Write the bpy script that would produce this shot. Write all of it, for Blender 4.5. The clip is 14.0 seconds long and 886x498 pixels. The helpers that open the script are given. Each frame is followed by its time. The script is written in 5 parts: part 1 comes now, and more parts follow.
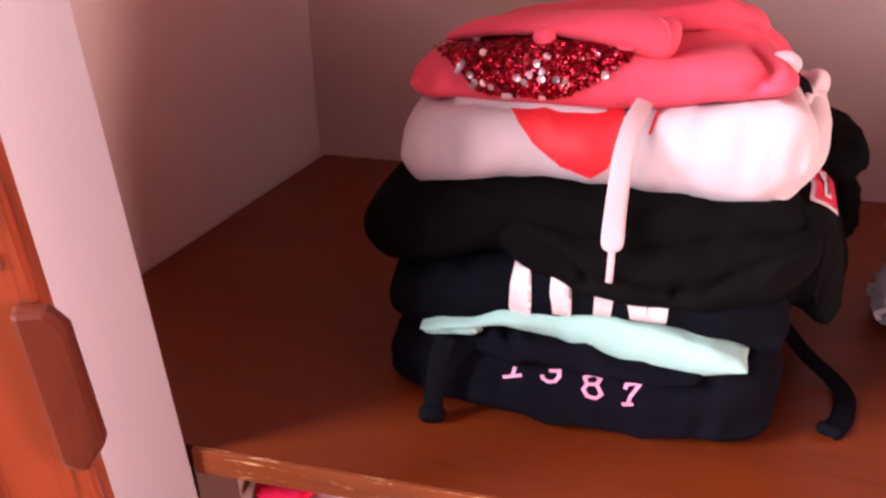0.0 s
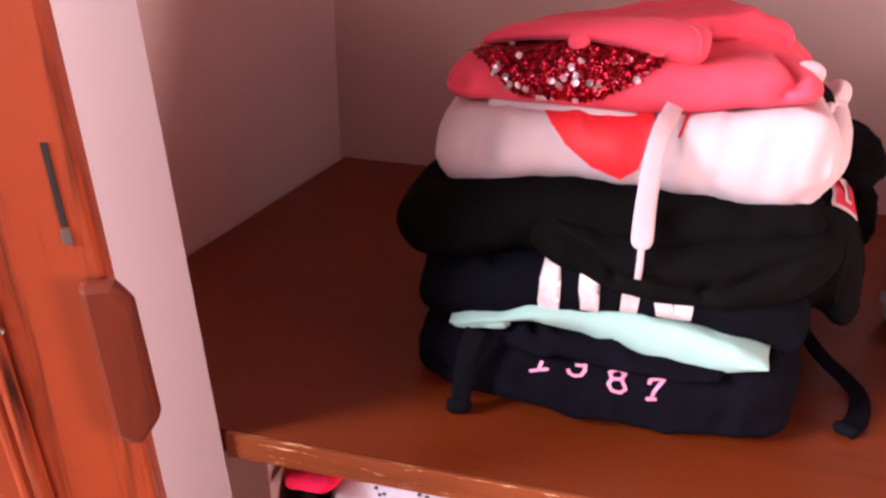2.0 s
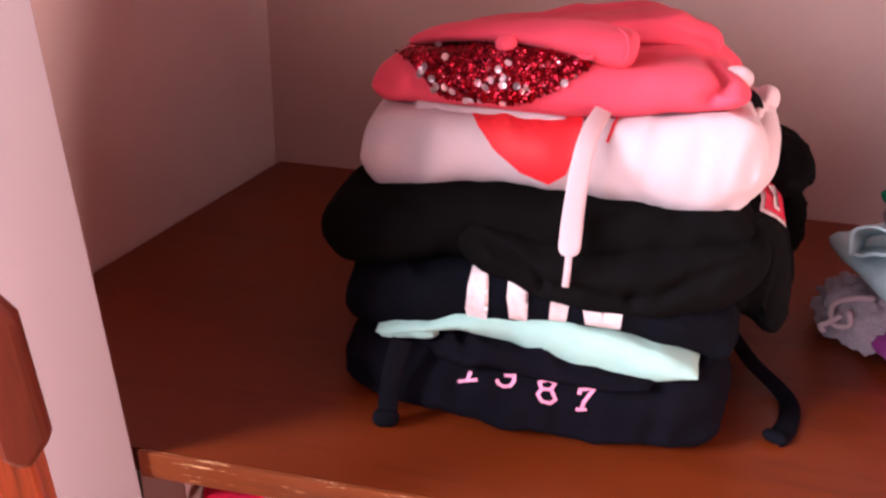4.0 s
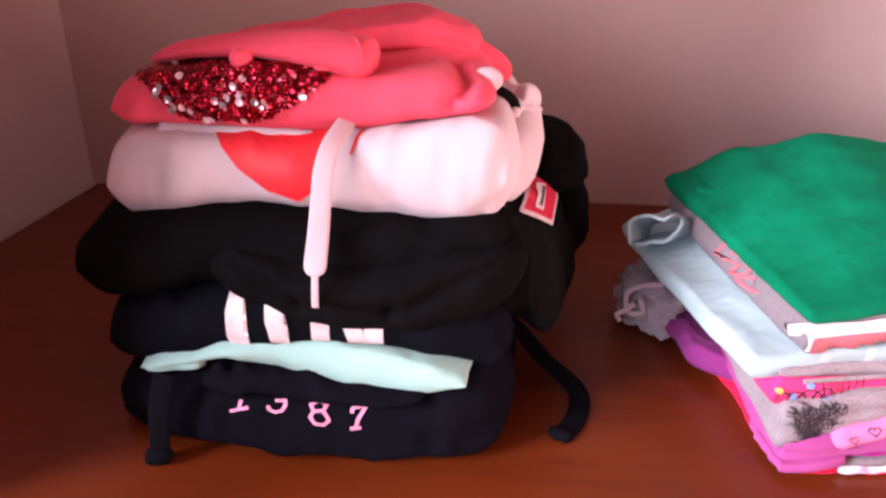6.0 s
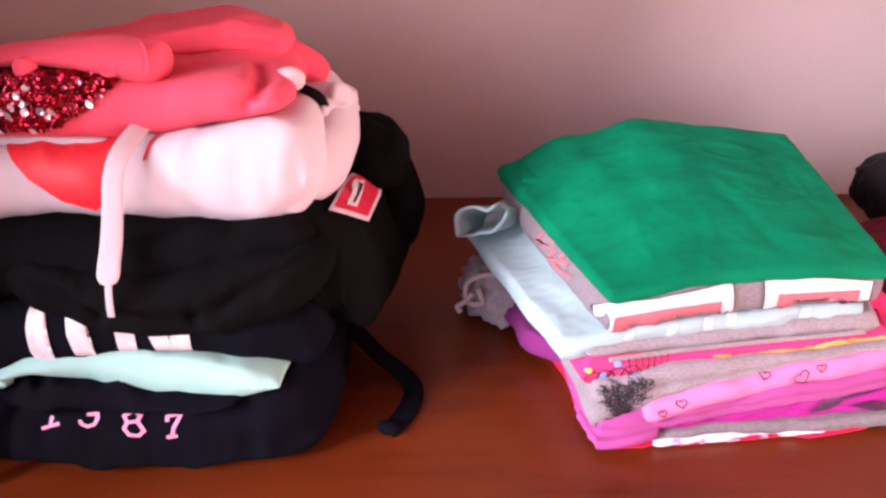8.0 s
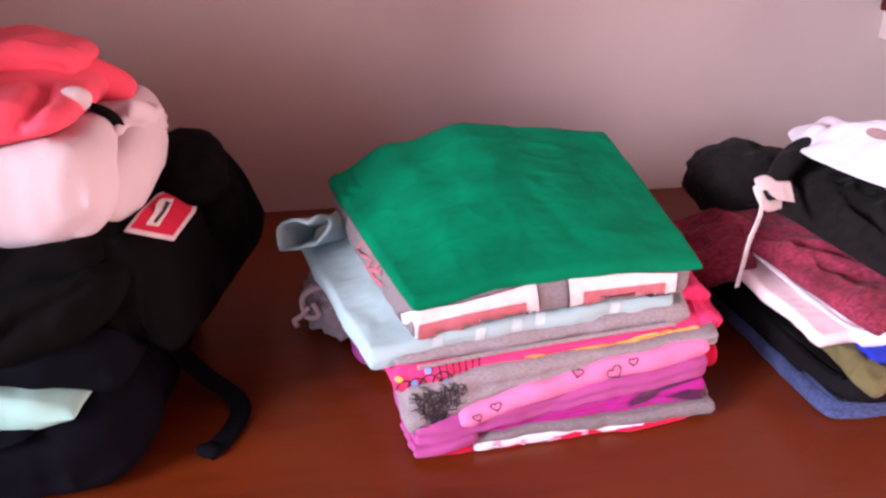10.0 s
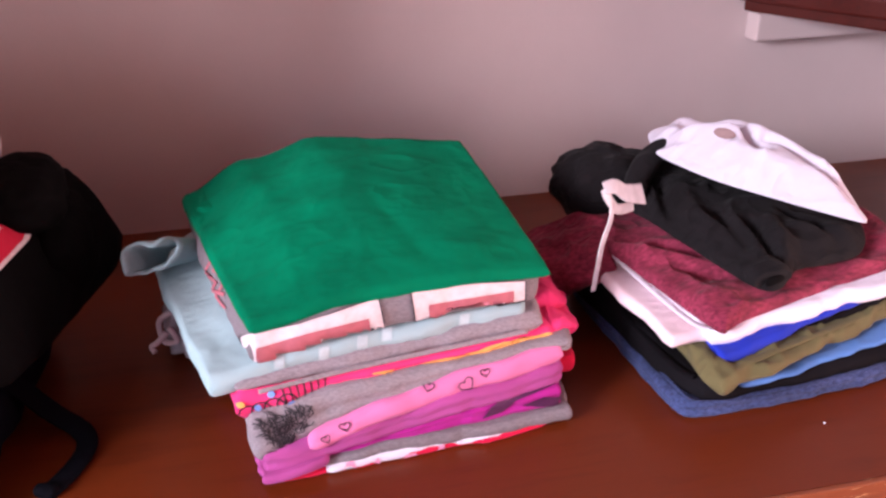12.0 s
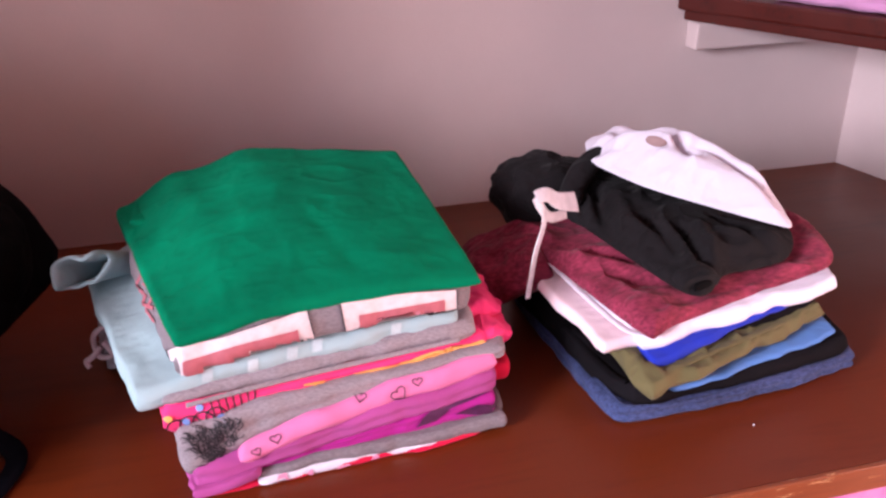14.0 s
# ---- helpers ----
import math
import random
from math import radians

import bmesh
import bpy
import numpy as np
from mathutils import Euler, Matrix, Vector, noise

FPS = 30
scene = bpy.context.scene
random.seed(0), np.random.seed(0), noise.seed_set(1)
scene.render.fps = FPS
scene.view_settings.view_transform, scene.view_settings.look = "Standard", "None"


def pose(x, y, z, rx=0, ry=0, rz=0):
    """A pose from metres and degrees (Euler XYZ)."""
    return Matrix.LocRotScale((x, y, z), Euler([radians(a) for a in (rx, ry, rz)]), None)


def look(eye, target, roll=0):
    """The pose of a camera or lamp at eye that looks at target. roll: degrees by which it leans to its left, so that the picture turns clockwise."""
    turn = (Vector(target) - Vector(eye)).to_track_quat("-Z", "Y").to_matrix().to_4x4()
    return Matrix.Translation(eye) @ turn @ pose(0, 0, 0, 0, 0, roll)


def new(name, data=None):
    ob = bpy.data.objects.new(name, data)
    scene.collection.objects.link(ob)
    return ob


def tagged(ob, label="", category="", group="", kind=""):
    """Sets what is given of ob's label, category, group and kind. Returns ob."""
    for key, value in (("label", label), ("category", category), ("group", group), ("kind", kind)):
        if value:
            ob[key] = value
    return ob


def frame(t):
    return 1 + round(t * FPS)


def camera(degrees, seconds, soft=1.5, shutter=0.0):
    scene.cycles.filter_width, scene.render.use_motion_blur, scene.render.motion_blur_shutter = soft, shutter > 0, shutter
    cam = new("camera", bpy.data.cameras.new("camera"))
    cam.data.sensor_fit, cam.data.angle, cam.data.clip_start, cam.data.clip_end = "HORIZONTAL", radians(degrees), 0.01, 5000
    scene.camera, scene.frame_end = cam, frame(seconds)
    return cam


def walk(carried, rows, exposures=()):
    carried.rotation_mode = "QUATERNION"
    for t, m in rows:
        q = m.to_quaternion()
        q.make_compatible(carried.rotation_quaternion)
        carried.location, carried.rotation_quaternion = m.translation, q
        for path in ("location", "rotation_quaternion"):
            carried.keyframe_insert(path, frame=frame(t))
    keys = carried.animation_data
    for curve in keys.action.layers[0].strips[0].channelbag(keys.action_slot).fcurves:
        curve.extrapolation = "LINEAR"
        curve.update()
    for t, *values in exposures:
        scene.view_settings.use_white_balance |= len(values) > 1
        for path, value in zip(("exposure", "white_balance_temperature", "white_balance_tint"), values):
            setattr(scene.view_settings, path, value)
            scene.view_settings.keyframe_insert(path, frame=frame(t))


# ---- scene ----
cam = camera(58.0, 14.0, soft=2.6)
PATH = [
    (0, (0.458, -0.154, 0.446), (0.025, 1.56, -0.491), -0.5),
    (0.5, (0.448, -0.154, 0.443), (0.002, 1.556, -0.494), -0.1),
    (1, (0.441, -0.16, 0.442), (0.014, 1.562, -0.482), 0.6),
    (1.5, (0.436, -0.169, 0.443), (0.007, 1.555, -0.476), 0.7),
    (2, (0.437, -0.185, 0.443), (0.005, 1.543, -0.466), 0.9),
    (4.3, (0.463, -0.151, 0.435), (0.162, 1.613, -0.459), 2.1),
    (4.5, (0.482, -0.144, 0.442), (0.189, 1.616, -0.462), 1.5),
    (5, (0.511, -0.129, 0.448), (0.296, 1.642, -0.457), 1.4),
    (5.5, (0.552, -0.121, 0.45), (0.389, 1.657, -0.452), 1.0),
    (6, (0.577, -0.118, 0.447), (0.451, 1.66, -0.459), 0.7),
    (6.5, (0.603, -0.121, 0.444), (0.542, 1.663, -0.458), 0.6),
    (7, (0.628, -0.123, 0.444), (0.596, 1.662, -0.456), 0.3),
    (7.5, (0.652, -0.123, 0.443), (0.654, 1.663, -0.459), 0.1),
    (8, (0.678, -0.12, 0.446), (0.705, 1.664, -0.457), -0.2),
    (8.5, (0.712, -0.119, 0.443), (0.799, 1.667, -0.454), -0.5),
    (8.7, (0.728, -0.117, 0.435), (0.811, 1.679, -0.442), -0.8),
    (10.8, (0.824, -0.12, 0.449), (1.065, 1.651, -0.448), -1.6),
    (11, (0.835, -0.119, 0.446), (1.095, 1.653, -0.444), -1.6),
    (11.5, (0.855, -0.118, 0.445), (1.148, 1.652, -0.44), -1.9),
    (12, (0.871, -0.116, 0.444), (1.177, 1.653, -0.438), -1.9),
    (12.5, (0.887, -0.127, 0.448), (1.23, 1.641, -0.423), -1.5),
    (13, (0.9, -0.129, 0.45), (1.271, 1.634, -0.418), -1.7),
    (13.5, (0.901, -0.13, 0.449), (1.279, 1.633, -0.417), -1.7),
    (14, (0.904, -0.125, 0.446), (1.28, 1.638, -0.421), -1.7),
]
walk(cam, [(t, look(eye, target, roll)) for t, eye, target, roll in PATH], [(0, -0.12, 6450, 10), (2.5, -0.12, 6450, 10), (5, -0.22, 6330, 12), (8.5, -0.18, 6200, 11), (11, -0.70, 6080, 10), (14, -0.70, 6080, 10)])

# ---- light and air ----
ROOM_FLOOR, ROOM_TOP = -0.95, 1.55
world = bpy.data.worlds.new("world")
scene.world = world
world.use_nodes = True
wn, wl = world.node_tree.nodes, world.node_tree.links
sky = wn.new("ShaderNodeTexSky")
sky.sky_type, sky.sun_disc = "NISHITA", False
sky.sun_elevation, sky.sun_rotation = radians(50), radians(160)
wn["Background"].inputs["Strength"].default_value = 0.1
wl.new(sky.outputs["Color"], wn["Background"].inputs["Color"])


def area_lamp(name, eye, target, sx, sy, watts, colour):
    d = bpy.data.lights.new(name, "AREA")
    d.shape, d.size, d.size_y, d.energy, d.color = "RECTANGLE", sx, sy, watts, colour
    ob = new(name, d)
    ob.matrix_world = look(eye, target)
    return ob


area_lamp("window_daylight", (-1.62, -0.98, 1.12), (1.40, 0.85, 0.12), 1.0, 0.75, 300.0, (1.0, 0.91, 0.985))
# Added front fill without a known source, for the sweatshirt fronts.
area_lamp("front_fill_lamp", (-0.90, -2.06, 0.86), (0.75, 0.6, 0.15), 1.1, 1.1, 42.0, (1.0, 0.90, 0.985))
# Added red fill from the right, no known source; lifts the dim left wall.
area_lamp("red_fill_lamp", (2.27, -0.12, 0.02), (0.0, 0.75, 0.30), 0.58, 0.8, 58.0, (1.0, 0.68, 0.62))

# ---- materials ----


def lin(r, g, b):
    return tuple(((c / 255 + 0.055) / 1.055) ** 2.4 if c > 10 else c / 255 / 12.92 for c in (r, g, b)) + (1.0,)


def base_mat(name):
    m = bpy.data.materials.new(name)
    m.use_nodes = True
    n, l = m.node_tree.nodes, m.node_tree.links
    return m, n, l, n["Principled BSDF"]


def tex_noise(n, l, scale, detail=3.0, vec=None, rough=0.55):
    t = n.new("ShaderNodeTexNoise")
    t.inputs["Scale"].default_value, t.inputs["Detail"].default_value, t.inputs["Roughness"].default_value = scale, detail, rough
    if vec is not None:
        l.new(vec, t.inputs["Vector"])
    return t


def ramp(n, l, fac, stops):
    r = n.new("ShaderNodeValToRGB")
    while len(r.color_ramp.elements) < len(stops):
        r.color_ramp.elements.new(0.5)
    for e, (p, c) in zip(r.color_ramp.elements, stops):
        e.position, e.color = p, c
    l.new(fac, r.inputs["Fac"])
    return r


def stretched(n, l, sx, sy, sz):
    co, mp = n.new("ShaderNodeTexCoord"), n.new("ShaderNodeMapping")
    mp.inputs["Scale"].default_value = (sx, sy, sz)
    l.new(co.outputs["Object"], mp.inputs["Vector"])
    return mp.outputs["Vector"]


def shade(c, k):
    return (min(c[0] * k, 1), min(c[1] * k, 1), min(c[2] * k, 1), 1)


def cloth(name, colour, vary=0.18, fuzz=0.06, grain=900.0, heather=0.0, relief=0.3, rough=0.92, crease=0.22, hs=(260, 700, 700), gloss=0.1):
    """Woven or knitted cloth: soft blotches, a fine grain and a fuzzy edge."""
    m, n, l, b = base_mat(name)
    vec = stretched(n, l, 1, 1, 1)
    big = tex_noise(n, l, 22, 4, vec)
    fine = tex_noise(n, l, grain, 2, vec)
    c1 = ramp(n, l, big.outputs["Fac"], [(0.3, shade(colour, 1 - vary)), (0.7, shade(colour, 1 + vary))])
    if heather:
        streak = tex_noise(n, l, 1, 3, stretched(n, l, *hs))
        mix = n.new("ShaderNodeMixRGB")
        mix.blend_type = "MULTIPLY"
        mix.inputs["Fac"].default_value = heather
        rr = ramp(n, l, streak.outputs["Fac"], [(0.30, (0.55, 0.55, 0.55, 1)), (0.68, (1.25, 1.25, 1.25, 1))])
        l.new(c1.outputs["Color"], mix.inputs["Color1"])
        l.new(rr.outputs["Color"], mix.inputs["Color2"])
        l.new(mix.outputs["Color"], b.inputs["Base Color"])
    else:
        l.new(c1.outputs["Color"], b.inputs["Base Color"])
    b.inputs["Roughness"].default_value = rough
    b.inputs["Specular IOR Level"].default_value = gloss
    b.inputs["Sheen Weight"].default_value = fuzz
    b.inputs["Sheen Roughness"].default_value = 0.5
    bump, mid, bump2 = n.new("ShaderNodeBump"), tex_noise(n, l, 30, 4, vec, 0.5), n.new("ShaderNodeBump")
    bump.inputs["Strength"].default_value, bump.inputs["Distance"].default_value = relief, 0.0008
    bump2.inputs["Strength"].default_value, bump2.inputs["Distance"].default_value = crease, 0.006
    l.new(fine.outputs["Fac"], bump.inputs["Height"])
    l.new(mid.outputs["Fac"], bump2.inputs["Height"])
    fold = tex_noise(n, l, 1.0, 2, stretched(n, l, 17, 29, 21), 0.5)
    sub_, abs_, mul = (n.new("ShaderNodeMath") for _ in range(3))
    sub_.operation, abs_.operation, mul.operation = "SUBTRACT", "ABSOLUTE", "MULTIPLY_ADD"
    sub_.inputs[1].default_value, mul.inputs[1].default_value, mul.inputs[2].default_value = 0.5, -9.0, 1.0
    mul.use_clamp = True
    bump3 = n.new("ShaderNodeBump")
    bump3.inputs["Strength"].default_value, bump3.inputs["Distance"].default_value = min(1.0, crease), 0.0035
    l.new(fold.outputs["Fac"], sub_.inputs[0])
    l.new(sub_.outputs[0], abs_.inputs[0])
    l.new(abs_.outputs[0], mul.inputs[0])
    l.new(mul.outputs[0], bump3.inputs["Height"])
    l.new(bump3.outputs["Normal"], bump2.inputs["Normal"])
    l.new(bump2.outputs["Normal"], bump.inputs["Normal"])
    l.new(bump.outputs["Normal"], b.inputs["Normal"])
    return m


def paint(name, colour, vary=0.06, rough=0.6, relief=0.15):
    """Wall paint on plaster, a little uneven and stained."""
    m, n, l, b = base_mat(name)
    vec = stretched(n, l, 1, 1, 1)
    big, mid, fine = tex_noise(n, l, 3, 5, vec), tex_noise(n, l, 14, 4, vec), tex_noise(n, l, 160, 3, vec)
    add = n.new("ShaderNodeMath")
    add.operation = "MULTIPLY_ADD"
    add.inputs[1].default_value = 0.45
    l.new(mid.outputs["Fac"], add.inputs[0])
    l.new(big.outputs["Fac"], add.inputs[2])
    c = ramp(n, l, add.outputs[0], [(0.45, shade(colour, 1 - vary)), (0.95, shade(colour, 1 + vary))])
    l.new(c.outputs["Color"], b.inputs["Base Color"])
    b.inputs["Roughness"].default_value = rough
    bump = n.new("ShaderNodeBump")
    bump.inputs["Strength"].default_value, bump.inputs["Distance"].default_value = relief, 0.0015
    l.new(fine.outputs["Fac"], bump.inputs["Height"])
    l.new(bump.outputs["Normal"], b.inputs["Normal"])
    return m


def wood(name, dark, light, scale=(3, 40, 40), rough=0.35, coat=0.3, worn=None, gloss=0.5, span=(0.62, 1.3)):
    """Varnished timber with its grain along the axis of the smallest scale."""
    m, n, l, b = base_mat(name)
    vec = stretched(n, l, *scale)
    g1, g2 = tex_noise(n, l, 1.0, 6, vec, 0.65), tex_noise(n, l, 5.0, 4, vec, 0.6)
    blot = tex_noise(n, l, 5, 4, stretched(n, l, 1, 1, 1))
    add, add2 = n.new("ShaderNodeMath"), n.new("ShaderNodeMath")
    for a, k in ((add, 0.5), (add2, 0.5)):
        a.operation = "MULTIPLY_ADD"
        a.inputs[1].default_value = k
    l.new(g2.outputs["Fac"], add.inputs[0])
    l.new(g1.outputs["Fac"], add.inputs[2])
    l.new(blot.outputs["Fac"], add2.inputs[0])
    l.new(add.outputs[0], add2.inputs[2])
    c = ramp(n, l, add2.outputs[0], [(span[0], dark), (span[1], light)])
    colour = c.outputs["Color"]
    if worn:
        chips = tex_noise(n, l, 1, 5, stretched(n, l, 26, 240, 240), 0.7)
        f = ramp(n, l, chips.outputs["Fac"], [(0.60, (0, 0, 0, 1)), (0.66, (1, 1, 1, 1))])
        mix = n.new("ShaderNodeMixRGB")
        l.new(f.outputs["Color"], mix.inputs["Fac"])
        l.new(colour, mix.inputs["Color1"])
        mix.inputs["Color2"].default_value = worn
        colour = mix.outputs["Color"]
    l.new(colour, b.inputs["Base Color"])
    rr = ramp(n, l, blot.outputs["Fac"], [(0.3, (rough * 0.8,) * 3 + (1,)), (0.75, (rough * 1.35,) * 3 + (1,))])
    l.new(rr.outputs["Color"], b.inputs["Roughness"])
    b.inputs["Specular IOR Level"].default_value = gloss
    b.inputs["Coat Weight"].default_value, b.inputs["Coat Roughness"].default_value = coat, 0.3
    bump = n.new("ShaderNodeBump")
    bump.inputs["Strength"].default_value, bump.inputs["Distance"].default_value = 0.12, 0.001
    l.new(g2.outputs["Fac"], bump.inputs["Height"])
    l.new(bump.outputs["Normal"], b.inputs["Normal"])
    return m


def plain(name, colour, rough=0.7, metal=0.0, islands=0.0, vary=0.12):
    """Ink, cord, metal and other small plain stuff, with a slight mottle."""
    m, n, l, b = base_mat(name)
    t = tex_noise(n, l, 130, 3, stretched(n, l, 1, 1, 1))
    c = ramp(n, l, t.outputs["Fac"], [(0.3, shade(colour, 1 - vary)), (0.7, shade(colour, 1 + vary))])
    out = c.outputs["Color"]
    if islands:
        geo = n.new("ShaderNodeNewGeometry")
        r = ramp(n, l, geo.outputs["Random Per Island"], [(0.0, shade(colour, 1 - islands)), (0.94, colour), (1.0, (0.6, 0.16, 0.22, 1))])
        out = r.outputs["Color"]
    l.new(out, b.inputs["Base Color"])
    b.inputs["Roughness"].default_value, b.inputs["Metallic"].default_value = rough, metal
    return m


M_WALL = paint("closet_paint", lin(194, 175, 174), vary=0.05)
# Same white as the closet walls, darkened to offset the red fill on it.
M_POST = paint("darkened_jamb_paint", lin(146, 120, 119), vary=0.03)
M_ROOM = paint("room_paint", lin(100, 76, 70))
# Invented colour of the unseen east wall, bounces red light onto the closet's left.
M_EAST = paint("red_bounce_paint", lin(196, 88, 66))
M_CEIL = paint("ceiling_paint", lin(128, 114, 110))
M_FLOOR = wood("floor_wood", lin(76, 42, 24), lin(124, 74, 44), (3, 30, 30))
M_SHELF = wood("shelf_varnish", lin(78, 27, 9), lin(102, 41, 14), (2.5, 22, 22), 0.36, 0.06, gloss=0.3)
M_EDGE = wood("shelf_edge", lin(86, 35, 15), lin(124, 60, 28), (4, 60, 60), 0.45, 0.2, worn=lin(232, 186, 140))
M_UPPER = wood("upper_shelf_wood", lin(34, 8, 6), lin(68, 19, 13), (3, 40, 40), 0.45, 0.05, gloss=0.25)
M_DOOR = wood("door_wood", lin(40, 12, 7), lin(146, 62, 34), (60, 60, 2.4), 0.36, 0.3, span=(0.78, 1.20))
M_PULL = wood("pull_wood", lin(48, 14, 8), lin(96, 36, 20), (40, 40, 4), 0.4, 0.3)

NAVY = cloth("navy_fleece", lin(14, 13, 21), fuzz=0.0, gloss=0.04)
NAVY_B = cloth("navy_jersey", lin(12, 13, 20), fuzz=0.0, gloss=0.04)
BLACK = cloth("black_fleece", lin(12, 11, 12), fuzz=0.0, gloss=0.04)
BLACK_B = cloth("black_jersey", lin(22, 20, 23), fuzz=0.0, gloss=0.04)
MINT = cloth("mint_fleece", lin(156, 196, 189), vary=0.05, crease=0.08, relief=0.45)
WHITE_F = cloth("white_fleece", lin(203, 186, 193), vary=0.04, crease=0.08, relief=0.45)
PINK_F = cloth("coral_pink_fleece", lin(228, 80, 103), vary=0.08, crease=0.08, relief=0.45)
GREEN = cloth("green_jersey", lin(4, 110, 76), vary=0.2, fuzz=0.0, crease=0.26, relief=0.45)
GREY = cloth("grey_marl", lin(146, 135, 142), heather=0.5, vary=0.06)
GREY_D = cloth("dark_grey_marl", lin(126, 116, 122), heather=0.5, vary=0.08)
PALEBLUE = cloth("pale_blue_jersey", lin(158, 181, 187), vary=0.04)
MESH_GREY = cloth("pale_grey_mesh", lin(164, 152, 162), vary=0.22, heather=0.5, crease=0.5)
HOTPINK = cloth("hot_pink_jersey", lin(236, 62, 124), vary=0.06)
ORCHID = cloth("orchid_jersey", lin(164, 74, 138), vary=0.07)
ROSE = cloth("rose_pink_jersey", lin(218, 122, 172), vary=0.05)
VIOLET = cloth("violet_jersey", lin(136, 52, 122), vary=0.1)
MAGENTA = cloth("magenta_jersey", lin(164, 36, 132), vary=0.08)
CRIMSON = cloth("crimson_jersey", lin(212, 26, 70), vary=0.06)
WHITE_J = cloth("white_jersey", lin(222, 215, 230), vary=0.04, crease=0.35)
PALEPINK = cloth("pale_pink_jersey", lin(236, 208, 216), vary=0.05)
WHITE_C = cloth("white_crumpled_cotton", lin(208, 200, 214), vary=0.04, crease=0.5)
BLACK_C = cloth("black_crumpled_jersey", lin(26, 23, 25), fuzz=0.02, crease=0.8)
DENIM = cloth("denim", lin(62, 71, 110), heather=1.0, vary=0.35, grain=1400, hs=(220, 420, 420))
BLUE_L = cloth("sky_blue_jersey", lin(88, 128, 192), vary=0.12, crease=0.4)
ROYAL = cloth("royal_blue_jersey", lin(38, 52, 168), vary=0.08, crease=0.4)
OLIVE = cloth("olive_twill", lin(100, 92, 62), vary=0.12, crease=0.5)
BURGUNDY = cloth("burgundy_marl", lin(132, 48, 70), heather=1.0, vary=0.28, crease=0.6, hs=(110, 330, 330))
LILAC = cloth("lilac_jersey", lin(186, 134, 172), vary=0.08)
CORD_W = cloth("white_cord", lin(194, 172, 178), vary=0.04, grain=1600)
CORD_N = cloth("navy_cord", lin(14, 14, 21), vary=0.06, grain=1600, fuzz=0.0, gloss=0.05)
INK_RED = plain("red_print", lin(226, 34, 48), 0.6)
INK_WHITE = plain("white_print", lin(216, 200, 204), 0.5)
INK_PINK = plain("pink_print", lin(232, 150, 186), 0.6)
INK_BLACK = plain("black_print", lin(32, 26, 34), 0.7)
INK_MAROON = plain("faded_maroon_print", lin(176, 96, 108), 0.75)
INK_ORANGE = plain("orange_print", lin(248, 170, 90), 0.6)
INK_PURPLE = plain("dark_purple_print", lin(76, 24, 70), 0.6)
INK_PALE = plain("pale_stripe_print", lin(182, 196, 202), 0.8)
INK_BLUE = plain("pale_blue_print", lin(120, 150, 220), 0.6)
PATCH_RED = cloth("red_felt", lin(196, 34, 66), vary=0.05)
SEQ_BASE = plain("sequin_ground", lin(120, 14, 30), 0.5)
SEQUIN = plain("sequin_foil", lin(176, 24, 48), 0.22, 0.9, islands=0.75)
SEQ_SILVER = plain("silver_foil", lin(250, 216, 226), 0.2, 0.5, islands=0.65)
METAL = plain("dull_steel", lin(150, 146, 144), 0.4, 0.9)
DARK = plain("hollow_shade", lin(22, 12, 10), 0.8)

# ---- makers ----


def to_mesh(bm, name, material, smooth):
    me = bpy.data.meshes.new(name)
    bmesh.ops.recalc_face_normals(bm, faces=bm.faces)
    for f in bm.faces:
        f.smooth = smooth
    bm.to_mesh(me)
    bm.free()
    me.materials.append(material)
    return me


def base_of(ob):
    while ob.parent:
        ob = ob.parent
    return ob.location


def part(name, bm, material, parent, label="", smooth=True):
    """One mesh, given in world places, under a thing or a part."""
    bmesh.ops.translate(bm, verts=bm.verts, vec=-base_of(parent))
    ob = new(name, to_mesh(bm, name, material, smooth))
    ob.parent = parent
    return tagged(ob, label)


def thing(name, base, label, category, group=""):
    ob = new(name)
    ob.empty_display_size = 0.02
    ob.location = base
    return tagged(ob, label, category, group)


def solid(name, bm, material, label="", category="", kind="", smooth=False):
    """A thing or a piece of the setting that is one mesh."""
    return tagged(new(name, to_mesh(bm, name, material, smooth)), label, category, "", kind)


def box(x0, y0, z0, x1, y1, z1, bevel=0.0, bm=None):
    bm = bm or bmesh.new()
    got = bmesh.ops.create_cube(bm, size=1)["verts"]
    bmesh.ops.scale(bm, verts=got, vec=(x1 - x0, y1 - y0, z1 - z0))
    bmesh.ops.translate(bm, verts=got, vec=((x0 + x1) / 2, (y0 + y1) / 2, (z0 + z1) / 2))
    if bevel:
        edges = list({e for v in got for e in v.link_edges})
        bmesh.ops.bevel(bm, geom=edges, offset=bevel, segments=2, affect="EDGES", profile=0.6)
    return bm


def prism(points, z0, z1, bevel=0.0):
    """An upright block over a plan."""
    bm = bmesh.new()
    f = bm.faces.new([bm.verts.new((x, y, z0)) for x, y in points])
    up = bmesh.ops.extrude_face_region(bm, geom=[f])["geom"]
    bmesh.ops.translate(bm, verts=[v for v in up if isinstance(v, bmesh.types.BMVert)], vec=(0, 0, z1 - z0))
    if bevel:
        bmesh.ops.bevel(bm, geom=list(bm.edges), offset=bevel, segments=2, affect="EDGES", profile=0.6)
    return bm


def along(values, u):
    """A smooth course through evenly spaced values."""
    if not isinstance(values, (list, tuple)):
        return values
    k = len(values) - 1
    i = min(int(u * k), k - 1)
    f = u * k - i
    f = f * f * (3 - 2 * f)
    return values[i] * (1 - f) + values[i + 1] * f


